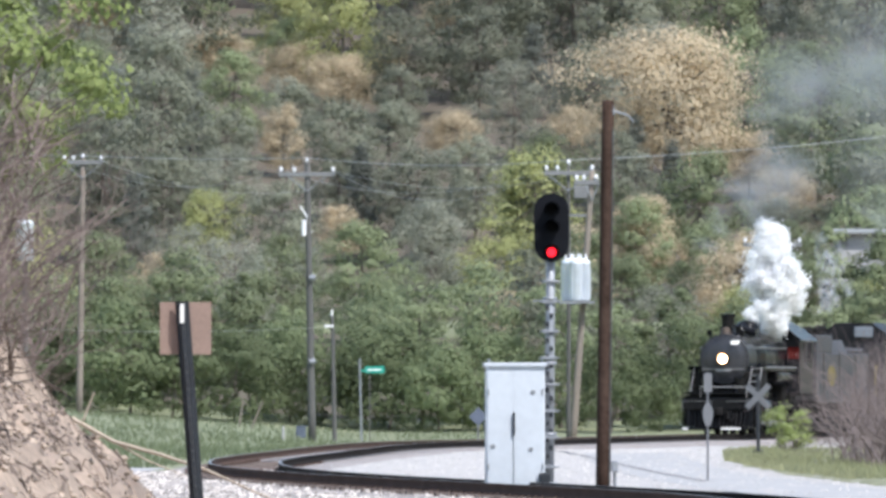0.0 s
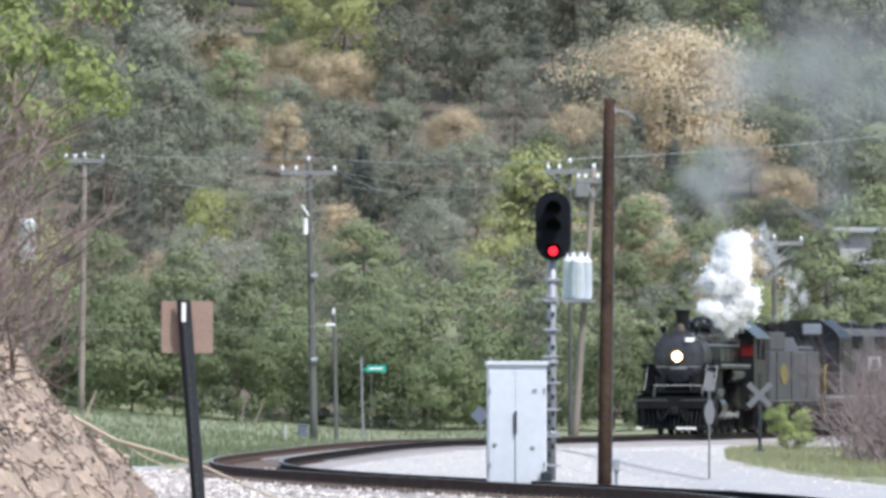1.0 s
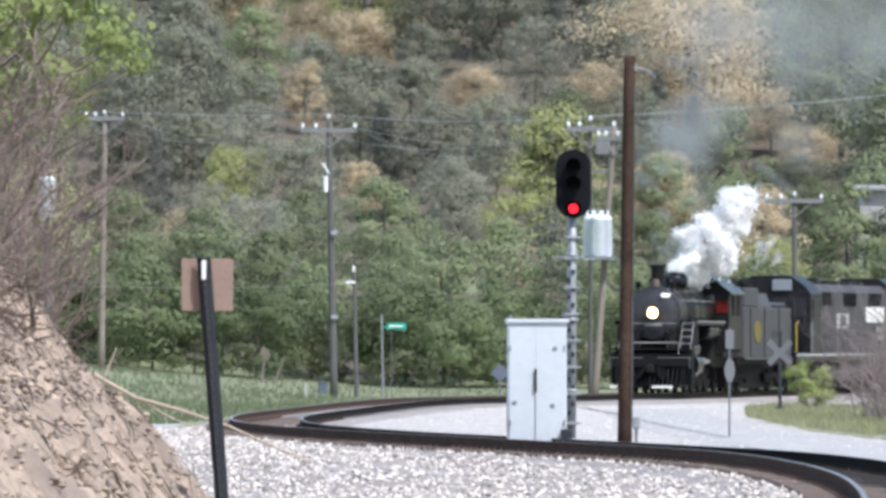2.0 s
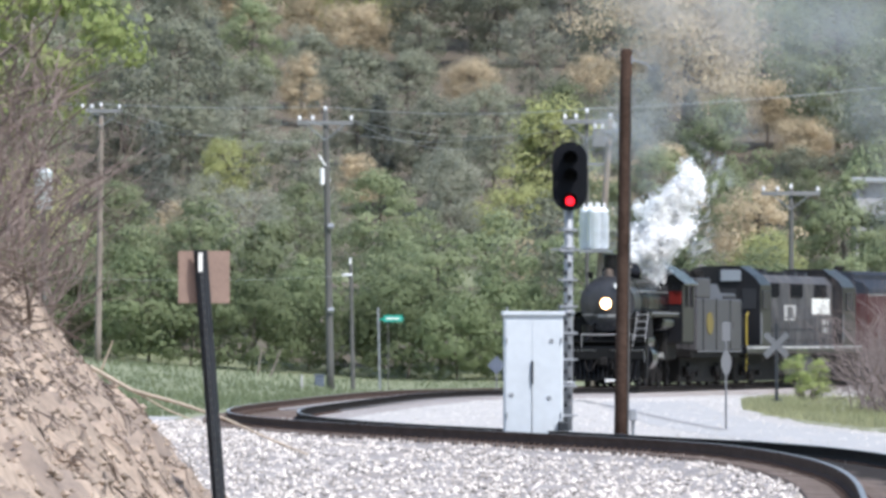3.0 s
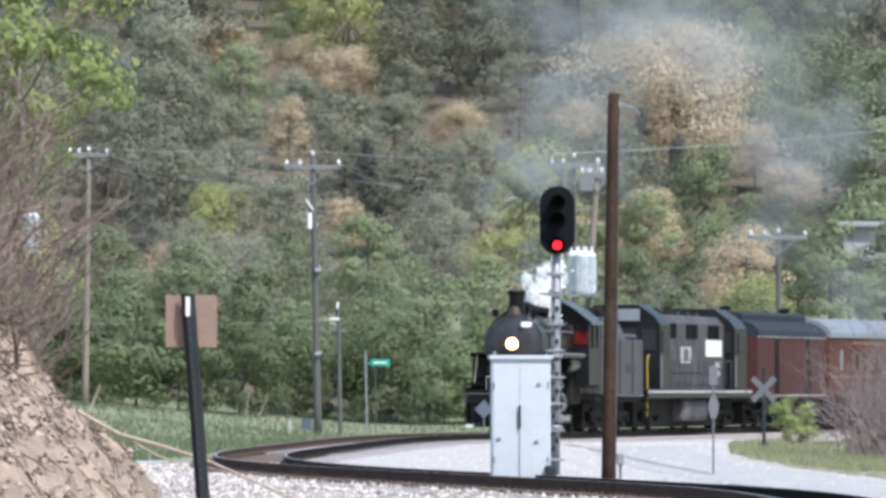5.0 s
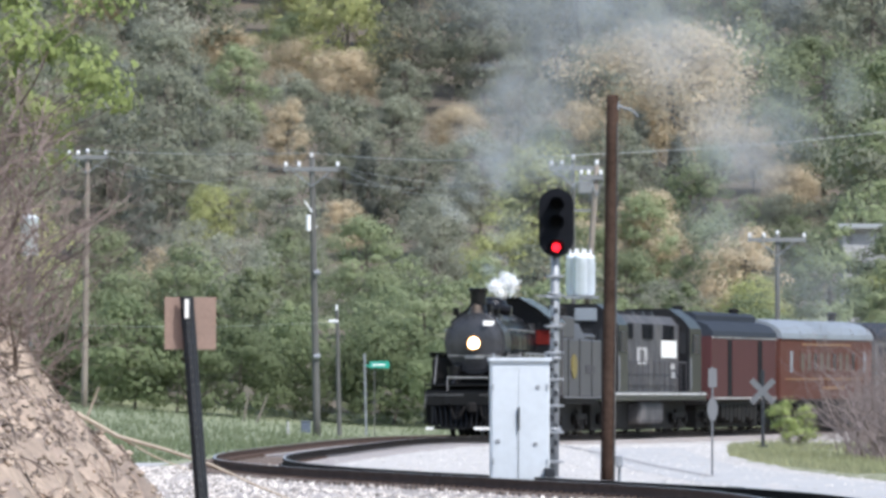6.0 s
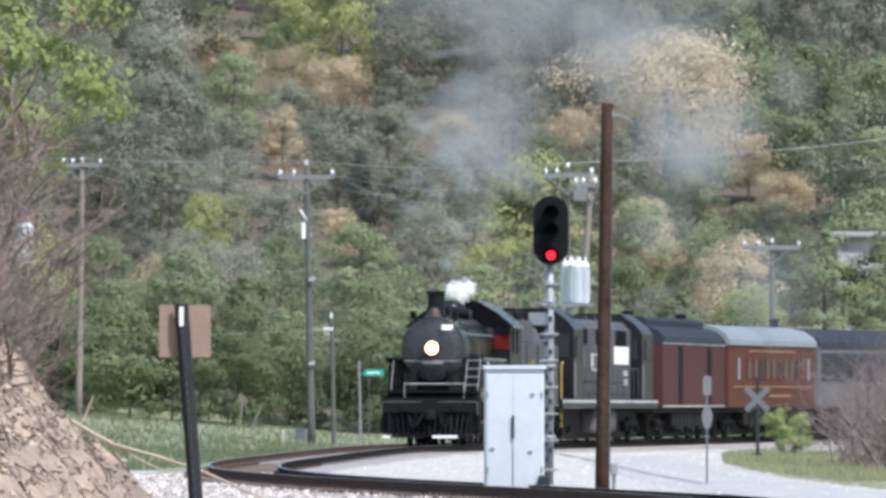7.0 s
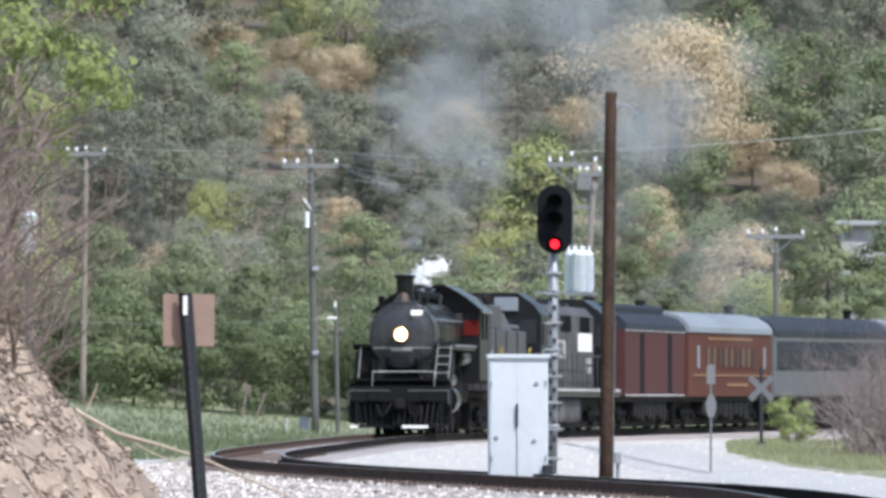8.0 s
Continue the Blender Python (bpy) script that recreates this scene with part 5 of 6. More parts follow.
def cabinet():
    x, y = 1.22, 163.2
    g = ground_height(x, y) + 0.14
    t = thing("equipment_cabinet", pose(x, y, g, 0, 0, 1.5), "pale grey metal trackside equipment cabinet with double doors", "cabinet")
    h = 2.10 - g
    bm = B()
    box(bm, -0.50, 0.50, -0.34, 0.34, 0.0, h - 0.05, 0.015)
    body = part("body", bm, CABINET, t)
    bm = B()
    box(bm, -0.535, 0.535, -0.39, 0.38, h - 0.07, h, 0.012)
    part("roof", bm, CABINET, t, "overhanging pale grey roof")
    bm = B()
    box(bm, -0.5, 0.5, -0.36, 0.36, -0.15, 0.02)
    part("plinth", bm, GALV, t)
    for a, b in ((-0.47, -0.03), (-0.026, 0.47)):
        bm = B()
        box(bm, a, b, -0.352, -0.338, 0.07, h - 0.16, 0.004)
        d = part("door", bm, CABINET, body)
        for z in (0.5, h - 0.5):
            bm = B()
            xx = a + 0.01 if a < -0.1 else b - 0.01
            rod(bm, (xx, -0.365, z - 0.05), (xx, -0.365, z + 0.05), 0.014, n=8)
            part("hinge", bm, GALV, d)
    bm = B()
    box(bm, -0.045, -0.012, -0.405, -0.352, 1.03, 1.42, 0.008)
    part("door_handle", bm, BLACK, body, "long black door handle")
    bm = B()
    rod(bm, (-0.028, -0.36, 0.10), (-0.028, -0.36, 1.03), 0.009, n=6)
    part("lock_rod", bm, GALV, body)
    for xx, z in ((-0.38, 0.85), (0.3, h - 0.5), (0.26, 0.8), (-0.22, 0.12), (0.1, 0.16)):
        bm = B()
        box(bm, xx - 0.035, xx + 0.035, -0.375, -0.36, z - 0.025, z + 0.03, 0.006)
        part("latch", bm, GALV, body)
    bm = B()
    for xx in (-0.45, 0.45):
        rod(bm, (xx, -0.2, h), (xx, -0.2, h + 0.07), 0.02, n=8)
    part("lifting_eye", bm, GALV, t)


cabinet()


def tapered_pole(t, x0, x1, z0, z1, r0, r1, material):
    """A pole with a slightly wavy, checked surface."""
    bm = B()
    prof = [(r0 + (r1 - r0) * k / 9, k / 9) for k in range(10)]
    m = Matrix(((1, 0, x1 - x0, x0), (0, 1, 0, 0), (0, 0, z1 - z0, z0), (0, 0, 0, 1)))
    lathe(bm, prof + [(r1 * 0.5, 1.002)], m, 14)
    return part("pole", bm, material, t, smooth=True)


def near_pole():
    x, y = 2.66, 160.0
    g = ground_height(x, y) + 0.15
    t = thing("wooden_pole", pose(x, y, g), "dark brown creosoted wooden pole standing beside the track", "pole")
    p = tapered_pole(t, 0, 0.09, -0.2, 6.46 - g, 0.125, 0.10, POLEWOOD)
    bm = B()
    rod(bm, (0.12, 0, 6.3 - g), (0.42, 0, 6.22 - g), 0.018, n=6)
    rod(bm, (0.42, 0, 6.22 - g), (0.52, 0, 6.1 - g), 0.015, n=6)
    box(bm, 0.08, 0.2, -0.05, 0.05, 6.22 - g, 6.36 - g)
    part("bracket", bm, GALV, t)
    bm = B()
    rod(bm, (0.11, -0.11, 0.1), (0.17, -0.09, 6.0 - g), 0.012, n=6)
    part("ground_wire", bm, GREYWOOD, t)
    bm = B()
    box(bm, 0.14, 0.26, -0.1, 0.08, 0.42, 0.62, 0.02)
    rod(bm, (0.2, 0, -0.1), (0.2, 0, 0.45), 0.03, n=8)
    part("meter_box", bm, GALV, t, "small grey meter box")


near_pole()


def insulator(parent, x, z, y=0.0):
    bm = B()
    lathe(bm, [(0.03, -0.02), (0.03, 0.05), (0.09, 0.08), (0.05, 0.12), (0.09, 0.15), (0.05, 0.2), (0.02, 0.24)], pose(x, y, z), 10)
    return part("insulator", bm, PORCELAIN, parent, "white porcelain insulator")


PALEWOOD = mat("pale_pole_wood", (0.22, 0.19, 0.16), 0.9, vary=0.2, scale=1.5, fine=14, bump=0.3)
ARMWOOD = mat("pale_arm_wood", (0.18, 0.185, 0.19), 0.8, vary=0.2, scale=2, fine=20, bump=0.2)


def utility_pole(x, y, top, lean, arm_z, arm, r=0.14, label="weathered wooden utility pole with crossarm and white insulators", wood=None):
    g = ground_height(x, y)
    t = thing("utility_pole", pose(x, y, g), label, "utility pole", "utility poles")
    tapered_pole(t, 0, lean, -0.3, top - g, r, r * 0.72, wood or GREYWOOD)
    za = arm_z - g
    bm = B()
    box(bm, lean + arm[0], lean + arm[1], -0.2, -0.1, za - 0.09, za + 0.09, 0.01)
    cross = part("crossarm", bm, ARMWOOD, t, "pale weathered crossarm")
    bm = B()
    for sgn in (-1, 1):
        rod(bm, (lean, -0.16, za - 0.7), (lean + sgn * min(abs(arm[0]), arm[1], 0.8), -0.16, za - 0.06), 0.025, n=6)
    part("brace", bm, GALV, cross)
    for xx in (arm[0] + 0.1, arm[0] * 0.45, arm[1] - 0.1):
        insulator(cross, lean + xx, za + 0.07, -0.15)
    insulator(t, lean, top - g)
    return t, g


t, g = utility_pole(-5.30, 390, 10.5, -0.22, 10.05, (-1.15, 1.15), 0.16)
bm = B()
rod(bm, (-0.35, -0.1, 9.0), (-0.35, -0.1, 8.35), 0.10, n=10)
rod(bm, (-0.35, -0.1, 8.6), (0, 0, 8.5), 0.03, n=6)
rod(bm, (-0.5, -0.1, 9.55), (-0.2, -0.1, 9.1), 0.04, n=6)
part("cutout", bm, PORCELAIN, t, "white fuse cutout")
for z in (3.2, 6.6):
    bm = B()
    rod(bm, (0.0, -0.12, z), (0.0, -0.2, z + 0.1), 0.14, n=8)
    part("pole_band", bm, GALV, t)
utility_pole(-15.9, 420, 11.35, 0.15, 11.2, (-0.9, 0.9), 0.15, "pale weathered utility pole by the wood's edge", PALEWOOD)
t, g = utility_pole(4.85, 371, 10.0, 0.0, 9.7, (-0.95, 1.0), 0.09, "slim utility pole with crossarm and switch gear")
bm = B()
box(bm, -0.1, 0.7, -0.1, 0.1, 8.9, 9.0)
part("lower_arm", bm, ARMWOOD, t)
bm = B()
box(bm, 0.2, 0.9, -0.15, 0.15, 9.6, 10.1, 0.04)
part("switch_gear", bm, ARMWOOD, t, "grey switch gear on the arm")
t, g = utility_pole(4.96, 369.5, 9.75, 0.78, 9.3, (-0.7, 0.25), 0.15, "leaning utility pole carrying grey transformers", PALEWOOD)
for k, (xx, yy) in enumerate(((-0.60, -0.45), (-0.02, -0.5), (-0.32, -0.9))):
    bm = B()
    lathe(bm, [(0.22, 0.0), (0.26, 0.05), (0.26, 1.4), (0.275, 1.42), (0.24, 1.54), (0.06, 1.62)], pose(0.45 + xx, yy, 5.64), 18)
    can = part("transformer", bm, TANKGREY, t, "pale grey cylindrical transformer", True)
    bm = B()
    for dx in (-0.1, 0.1):
        lathe(bm, [(0.05, 0), (0.03, 0.06), (0.06, 0.1), (0.03, 0.16), (0.05, 0.2), (0.02, 0.28)], pose(0.45 + xx + dx, yy, 7.16), 8)
    part("bushing", bm, PORCELAIN, can)
    bm = B()
    for a in range(6):
        ang = a * math.pi / 3
        box(bm, 0.45 + xx + 0.27 * math.cos(ang) - 0.012, 0.45 + xx + 0.27 * math.cos(ang) + 0.012, yy + 0.27 * math.sin(ang) - 0.02, yy + 0.27 * math.sin(ang) + 0.02, 5.75, 6.95)
    part("cooling_fin", bm, TANKGREY, can)
bm = B()
box(bm, -0.45, 0.85, -1.2, -0.1, 5.52, 5.62)
part("platform", bm, GALV, t)
utility_pole(14.28, 416, 7.72, 0.0, 7.54, (-1.3, 1.25), 0.14, "weathered utility pole with wide crossarm beyond the train")


def transformer_pole():
    x, y = -13.05, 300.0
    g = ground_height(x, y)
    t = thing("transformer_pole", pose(x, y, g), "slim pole with a pale grey pole-mounted transformer", "utility pole")
    tapered_pole(t, 0, 0.0, -0.3, 7.4 - g, 0.10, 0.08, GREYWOOD)
    bm = B()
    lathe(bm, [(0.24, 0), (0.28, 0.04), (0.28, 1.15), (0.30, 1.17), (0.2, 1.26), (0.05, 1.3)], pose(0, -0.36, 5.45 - g), 18)
    part("transformer", bm, TANKGREY, t, smooth=True)
    bm = B()
    box(bm, -0.05, 0.05, -0.2, 0, 5.7 - g, 6.4 - g)
    part("bracket", bm, GALV, t)


transformer_pole()


def cable(name, a, b, sag, r):
    pts = []
    for i in range(13):
        k = i / 12
        p = Vector(a).lerp(Vector(b), k)
        p.z -= sag * 4 * k * (1 - k)
        pts.append(p)
    v, f = [], []
    tube(v, f, pts, [r] * 13, 5)
    mesh_thing(name, v, f, WIRE, "thin grey overhead wire strung between the poles", "overhead wire", group="overhead wires")


for a, b, sag in (
        ((-15.75, 420, 11.5), (-5.52, 390, 10.72), 0.1), ((-5.52, 390, 10.72), (4.85, 371, 10.2), 0.25), ((4.85, 371, 10.2), (24, 440, 13.3), 0.2),
        ((-16.5, 420, 11.3), (-6.5, 390, 10.2), 0.9), ((-6.5, 390, 10.2), (4.0, 371, 9.8), 0.9), ((-4.5, 390, 10.2), (5.7, 371, 9.8), 0.7),
        ((-4.5, 390, 10.2), (4.0, 371, 9.8), 1.2), ((-15.0, 420, 11.3), (-5.4, 390, 9.4), 0.6), ((-40, 480, 14), (-15.75, 420, 11.5), 0.3)):
    cable("overhead_wire", a, b, sag, 0.015 if sag < 0.4 else 0.008)
cable("overhead_wire", (-13.05, 300, 3.35), (-4.55, 395, 3.9), 0.15, 0.005)


def street_sign():
    x, y = -3.39, 400.0
    g = ground_height(x, y)
    t = thing("street_sign", pose(x, y, g), "green street-name sign on a pale post by the meadow", "street sign")
    bm = B()
    rod(bm, (0, 0, -0.2), (-0.08, 0, 2.6 - g), 0.045, n=8)
    part("post", bm, GALV, t)
    bm = B()
    box(bm, 0.15, 0.95, -0.02, 0.02, 1.98 - g, 2.26 - g, 0.005)
    box(bm, -0.1, 0.2, -0.015, 0.015, 2.05 - g, 2.12 - g)
    plate = part("plate", bm, SIGNGREEN, t, "green sign plate")
    bm = B()
    box(bm, 0.24, 0.8, -0.026, -0.02, 2.09 - g, 2.15 - g)
    part("lettering", bm, WHITEPAINT, plate, "white lettering, not legible")
    bm = B()
    box(bm, 0.32, 0.36, -0.02, 0.02, -0.3, 2.0 - g)
    part("second_post", bm, GREYWOOD, t)


street_sign()


def slim_post():
    x, y = -4.45, 395.0
    g = ground_height(x, y)
    t = thing("lamp_post", pose(x, y, g), "slim wooden post with a small lamp on top", "post")
    bm = B()
    rod(bm, (0, 0, -0.2), (-0.1, 0, 4.35 - g), 0.10, 0.07, n=8)
    part("post", bm, GREYWOOD, t)
    bm = B()
    box(bm, -0.45, -0.05, -0.08, 0.08, 3.85 - g, 3.97 - g, 0.02)
    part("lamp", bm, PORCELAIN, t)
    bm = B()
    rod(bm, (-0.12, 0, 4.3 - g), (-0.12, 0, 4.6 - g), 0.05, n=8)
    part("cap", bm, PORCELAIN, t)


slim_post()


def back_of_sign():
    x, y = 5.24, 190.0
    g = ground_height(x, y) + 0.2
    t = thing("road_sign", pose(x, y, g, 0, 0, 12), "grey back of a round road sign on a thin post", "road sign")
    bm = B()
    rod(bm, (0, 0.03, -0.3), (0, 0.03, 1.95 - g), 0.022, n=8)
    part("post", bm, SIGNGREY, t)
    bm = B()
    outline = [(0, 0.27), (0.07, 0.17), (0.11, 0.04), (0.10, -0.08), (0.05, -0.23), (-0.05, -0.23), (-0.10, -0.08), (-0.11, 0.04), (-0.07, 0.17)]
    a = [bm.verts.new((u, 0, 1.12 - g + v)) for u, v in outline]
    b = [bm.verts.new((u, 0.008, 1.12 - g + v)) for u, v in outline]
    bm.faces.new(a)
    bm.faces.new(b[::-1])
    for i in range(len(a)):
        bm.faces.new((a[i], b[i], b[(i + 1) % len(a)], a[(i + 1) % len(a)]))
    bmesh.ops.recalc_face_normals(bm, faces=bm.faces[:])
    part("plate", bm, SIGNGREY, t)
    bm = B()
    box(bm, -0.085, 0.085, 0, 0.008, 1.55 - g, 1.92 - g)
    part("upper_plate", bm, SIGNGREY, t)


back_of_sign()


def crossbuck():
    x, y = 7.87, 240.0
    g = ground_height(x, y) + 0.28
    t = thing("crossbuck", pose(x, y, g, 0, 0, -8), "grey back of a railway crossing crossbuck sign", "crossing sign")
    bm = B()
    rod(bm, (0, 0.04, -0.3), (0, 0.04, 1.9 - g), 0.045, n=8)
    box(bm, -0.13, 0.13, -0.1, 0.1, -0.1, 0.14, 0.02)
    part("post", bm, POSTBLACK, t)
    for a in (45, -45):
        bm = B()
        box(bm, -0.40, 0.40, 0, 0.012, -0.075, 0.075, 0.002)
        bm.transform(pose(0, -0.02 if a > 0 else -0.035, 1.36 - g, 0, a, 0))
        part("blade", bm, SIGNGREY, t)


crossbuck()


def warning_sign():
    x, y = 1.10, 300.0
    g = ground_height(x, y)
    t = thing("warning_sign", pose(x, y, g), "blue-grey back of a diamond warning sign", "road sign")
    bm = B()
    rod(bm, (0, 0.03, -0.3), (0, 0.03, 0.9 - g), 0.025, n=8)
    part("post", bm, SIGNGREY, t)
    bm = B()
    box(bm, -0.21, 0.21, 0, 0.008, -0.21, 0.21, 0.002)
    bm.transform(pose(0, -0.01, 0.6 - g, 0, 45, 0))
    part("plate", bm, TANKBLUE, t)
    x, y = -6.4, 385.0
    g = ground_height(x, y)
    t = thing("marker_stake", pose(x, y, g), "short white marker stake in the meadow", "stake")
    bm = B()
    rod(bm, (0, 0, -0.1), (0, 0, 0.5), 0.05, 0.045, n=8)
    lathe(bm, [(0.045, 0.5), (0.04, 0.53), (0.01, 0.55)], Matrix(), 8)
    part("stake", bm, PALEPAINT, t)


def far_house():
    """A low house among the trees, of which the pale roof shows."""
    x, y = 24.2, 506.0
    g = ground_height(x, y)
    t = thing("house", pose(x, y, g), "low house with a pale metal roof among the trees", "house")
    top = 9.35 - g
    for name, x0, x1, y0, y1 in (("front_wall", -3.4, 5.0, 0.0, 0.2), ("back_wall", -3.4, 5.0, 5.8, 6.0), ("side_wall", -3.4, -3.2, 0.2, 5.8), ("side_wall", 4.8, 5.0, 0.2, 5.8)):
        bm = B()
        box(bm, x0, x1, y0, y1, -0.5, top)
        part(name, bm, PALEPAINT, t)
    bm = B()
    prism(bm, [(-0.5, top - 0.02), (3.0, top + 0.22), (6.5, top - 0.02), (6.5, top + 0.08), (3.0, top + 0.32), (-0.5, top + 0.08)], -3.8, 5.4)
    part("roof", bm, SHEDROOF, t, "pale metal roof")


far_house()


def meadow_stakes():
    for x, lean in ((-8.75, 9), (-8.2, 22)):
        y = 412.0
        t = thing("wooden_stake", pose(x, y, ground_height(x, y), 0, lean, 0), "leaning weathered wooden stake at the meadow's edge", "stake", "stakes in the meadow")
        bm = B()
        rod(bm, (0, 0, -0.2), (0, 0, 1.15), 0.05, 0.035, n=7)
        lathe(bm, [(0.035, 1.15), (0.03, 1.2), (0.005, 1.22)], Matrix(), 7)
        part("stake", bm, PALEWOOD, t)
    x, y = -5.85, 396.0
    t = thing("utility_pedestal", pose(x, y, ground_height(x, y)), "small blue-grey utility pedestal in the grass", "pedestal")
    bm = B()
    box(bm, -0.2, 0.2, -0.15, 0.15, -0.1, 0.42, 0.04)
    part("body", bm, TANKBLUE, t)
    bm = B()
    box(bm, -0.22, 0.22, -0.17, 0.17, 0.42, 0.5, 0.03)
    part("lid", bm, TANKBLUE, t)


TANKBLUE = mat("blue_grey_sign_back", (0.12, 0.14, 0.18), 0.6, vary=0.1, bump=0, spec=0.1)
warning_sign()
meadow_stakes()


def post_sign():
    x, y = -1.2875, 55.0
    t = thing("marker_post", pose(x, y, 0.15), "leaning black steel channel post with a small faded sign", "marker post")
    bm = B()
    sec = [(-0.04, 0.0), (-0.04, 0.012), (-0.018, 0.014), (-0.014, 0.045), (0.014, 0.045), (0.018, 0.014), (0.04, 0.012), (0.04, 0.0), (0.024, 0.0), (0.02, 0.033), (-0.02, 0.033), (-0.024, 0.0)]
    low = [bm.verts.new((u, -v, -0.6)) for u, v in sec]
    top = [bm.verts.new((u - 0.2075, -v, 2.155)) for u, v in sec]
    bm.faces.new(low)
    bm.faces.new(top[::-1])
    for i in range(len(sec)):
        bm.faces.new((low[i], low[(i + 1) % len(sec)], top[(i + 1) % len(sec)], top[i]))
    bmesh.ops.recalc_face_normals(bm, faces=bm.faces[:])
    p = part("post", bm, POSTBLACK, t)
    for k in range(36):
        z = 0.3 + 0.05 * k
        bm = B()
        rod(bm, (-0.0753 * (z + 0.6), -0.0455, z), (-0.0753 * (z + 0.6), -0.047, z), 0.005, n=6)
        part("bolt_hole", bm, GREYWOOD, p)
    bm = B()
    box(bm, -0.335, -0.04, 0.03, 0.034, 1.85, 2.15, 0.001)
    part("sign_plate", bm, SIGNBACK, t, "faded brown sign plate")
    bm = B()
    box(bm, -0.217, -0.193, -0.05, -0.0455, 2.03, 2.14)
    part("cap_tag", bm, WHITEPAINT, p, "small worn white tag")


post_sign()


# ---------------- bank, brush and plants ----------------
def bank_height(x, y):
    """The cut bank: a steep earth slope whose foot follows the line."""
    end = np.clip((61.5 - y) / 2.5, 0, 1)
    h = np.clip((-0.40 - x) * 0.99, 0, 6.0)
    h = h if h < 2.2 else 2.2 + (h - 2.2) * 1.3
    return -0.3 + (h * end ** 0.6 + 0.22 * noise.noise((x * 2.2, y * 0.9, 1)) + 0.13 * noise.noise((x * 6, y * 3, 2)) + 0.06 * noise.noise((x * 15, y * 9, 3)) if h > 0 else 0.0)


def bank():
    xs, ys = np.arange(-6.5, -0.2, 0.05), np.arange(36, 63, 0.16)
    k = len(xs)
    verts = [(x, y, bank_height(x, y)) for y in ys for x in xs]
    faces = [(j * k + i, j * k + i + 1, (j + 1) * k + i + 1, (j + 1) * k + i) for j in range(len(ys) - 1) for i in range(k - 1)]
    mesh_thing("earth_bank", verts, faces, SOIL, "steep bare tan earth bank with roots and dry twigs", kind="structure", smooth=True)


bank()


def clods():
    """Crumbled earth and small stones lying on the slope."""
    rng = random.Random(14)
    v, f = [], []
    tri = [(0, 1, 4), (1, 2, 4), (2, 3, 4), (3, 0, 4), (1, 0, 5), (2, 1, 5), (3, 2, 5), (0, 3, 5)]
    for _ in range(9500):
        x, y = rng.uniform(-3.4, -0.7), rng.uniform(38, 61)
        z, r = bank_height(x, y), rng.uniform(0.008, 0.032) * (1.3 if rng.random() < 0.12 else 1)
        i = len(v)
        for dx, dy, dz in ((1, 0, 0), (0, 1, 0), (-1, 0, 0), (0, -1, 0), (0, 0, 1), (0, 0, -1)):
            v.append((x + r * (dx + rng.uniform(-0.3, 0.3)), y + r * (dy + rng.uniform(-0.3, 0.3)), z + r * (dz * 0.8 + rng.uniform(-0.2, 0.2))))
        f += [tuple(i + j for j in q) for q in tri]
    mesh_thing("earth_clods", v, f, CLOD, "crumbled earth clods on the bank", "earth", "stuff")


def crumbs():
    """Dark crumbled humus and dead leaf bits under the brush, on the upper slope."""
    rng = random.Random(41)
    v, f = [], []
    for _ in range(5200):
        x, y = -2.05 - 1.2 * rng.random() ** 0.8, rng.uniform(44, 61)
        z, r, a = bank_height(x, y) + 0.004, rng.uniform(0.008, 0.026), rng.uniform(0, 6.28)
        i = len(v)
        for k in range(4):
            w = a + k * math.pi / 2 + rng.uniform(-0.4, 0.4)
            v.append((x + r * math.cos(w), y + r * math.sin(w), z + rng.uniform(0.0, 0.02) + 0.6 * r * math.cos(w) * -1))
        v.append((x, y, z + rng.uniform(0.015, 0.03)))
        f += [(i + k, i + (k + 1) % 4, i + 4) for k in range(4)]
    mesh_thing("humus_crumbs", v, f, HUMUS, "dark humus and dead leaf bits on the upper bank", "earth", "stuff")


HUMUS = mat("dark_humus", (0.17, 0.135, 0.115), 0.95, vary=0.3, scale=3, fine=30, bump=0.2, island=0.5)
crumbs()
CLOD = mat("earth_clod", (0.31, 0.25, 0.20), 0.95, vary=0.3, scale=3, fine=30, bump=0.3, island=0.35)
clods()


def bank_litter():
    """Broken sticks, bark and dead leaves strewn down the slope, thickest towards its top."""
    rng = random.Random(33)
    v, f = [], []
    for _ in range(1700):
        x, y = -1.5 - 2.0 * rng.random() ** 0.75, rng.uniform(46, 60.5)
        l, a, r = rng.uniform(0.03, 0.17), rng.gauss(-0.3, 1.2), rng.uniform(0.003, 0.009)
        dx, dy = l * math.cos(a), l * math.sin(a) * 2.0
        z0, z1 = bank_height(x, y) + 0.012, bank_height(x + dx, y + dy) + rng.uniform(0.0, 0.05)
        tube(v, f, [(x, y, z0), (x + dx / 2, y + dy / 2, (z0 + z1) / 2 + rng.uniform(0, 0.03)), (x + dx, y + dy, z1)], [r, r * 0.9, r * 0.5], 3)
    mesh_thing("bank_litter", v, f, LITTERSTICK, "broken sticks and dead leaves strewn on the bank", "litter", "stuff")


LITTERSTICK = mat("dead_stick_litter", (0.19, 0.15, 0.125), 0.95, vary=0.3, scale=5, fine=40, bump=0.2, island=0.75)
bank_litter()


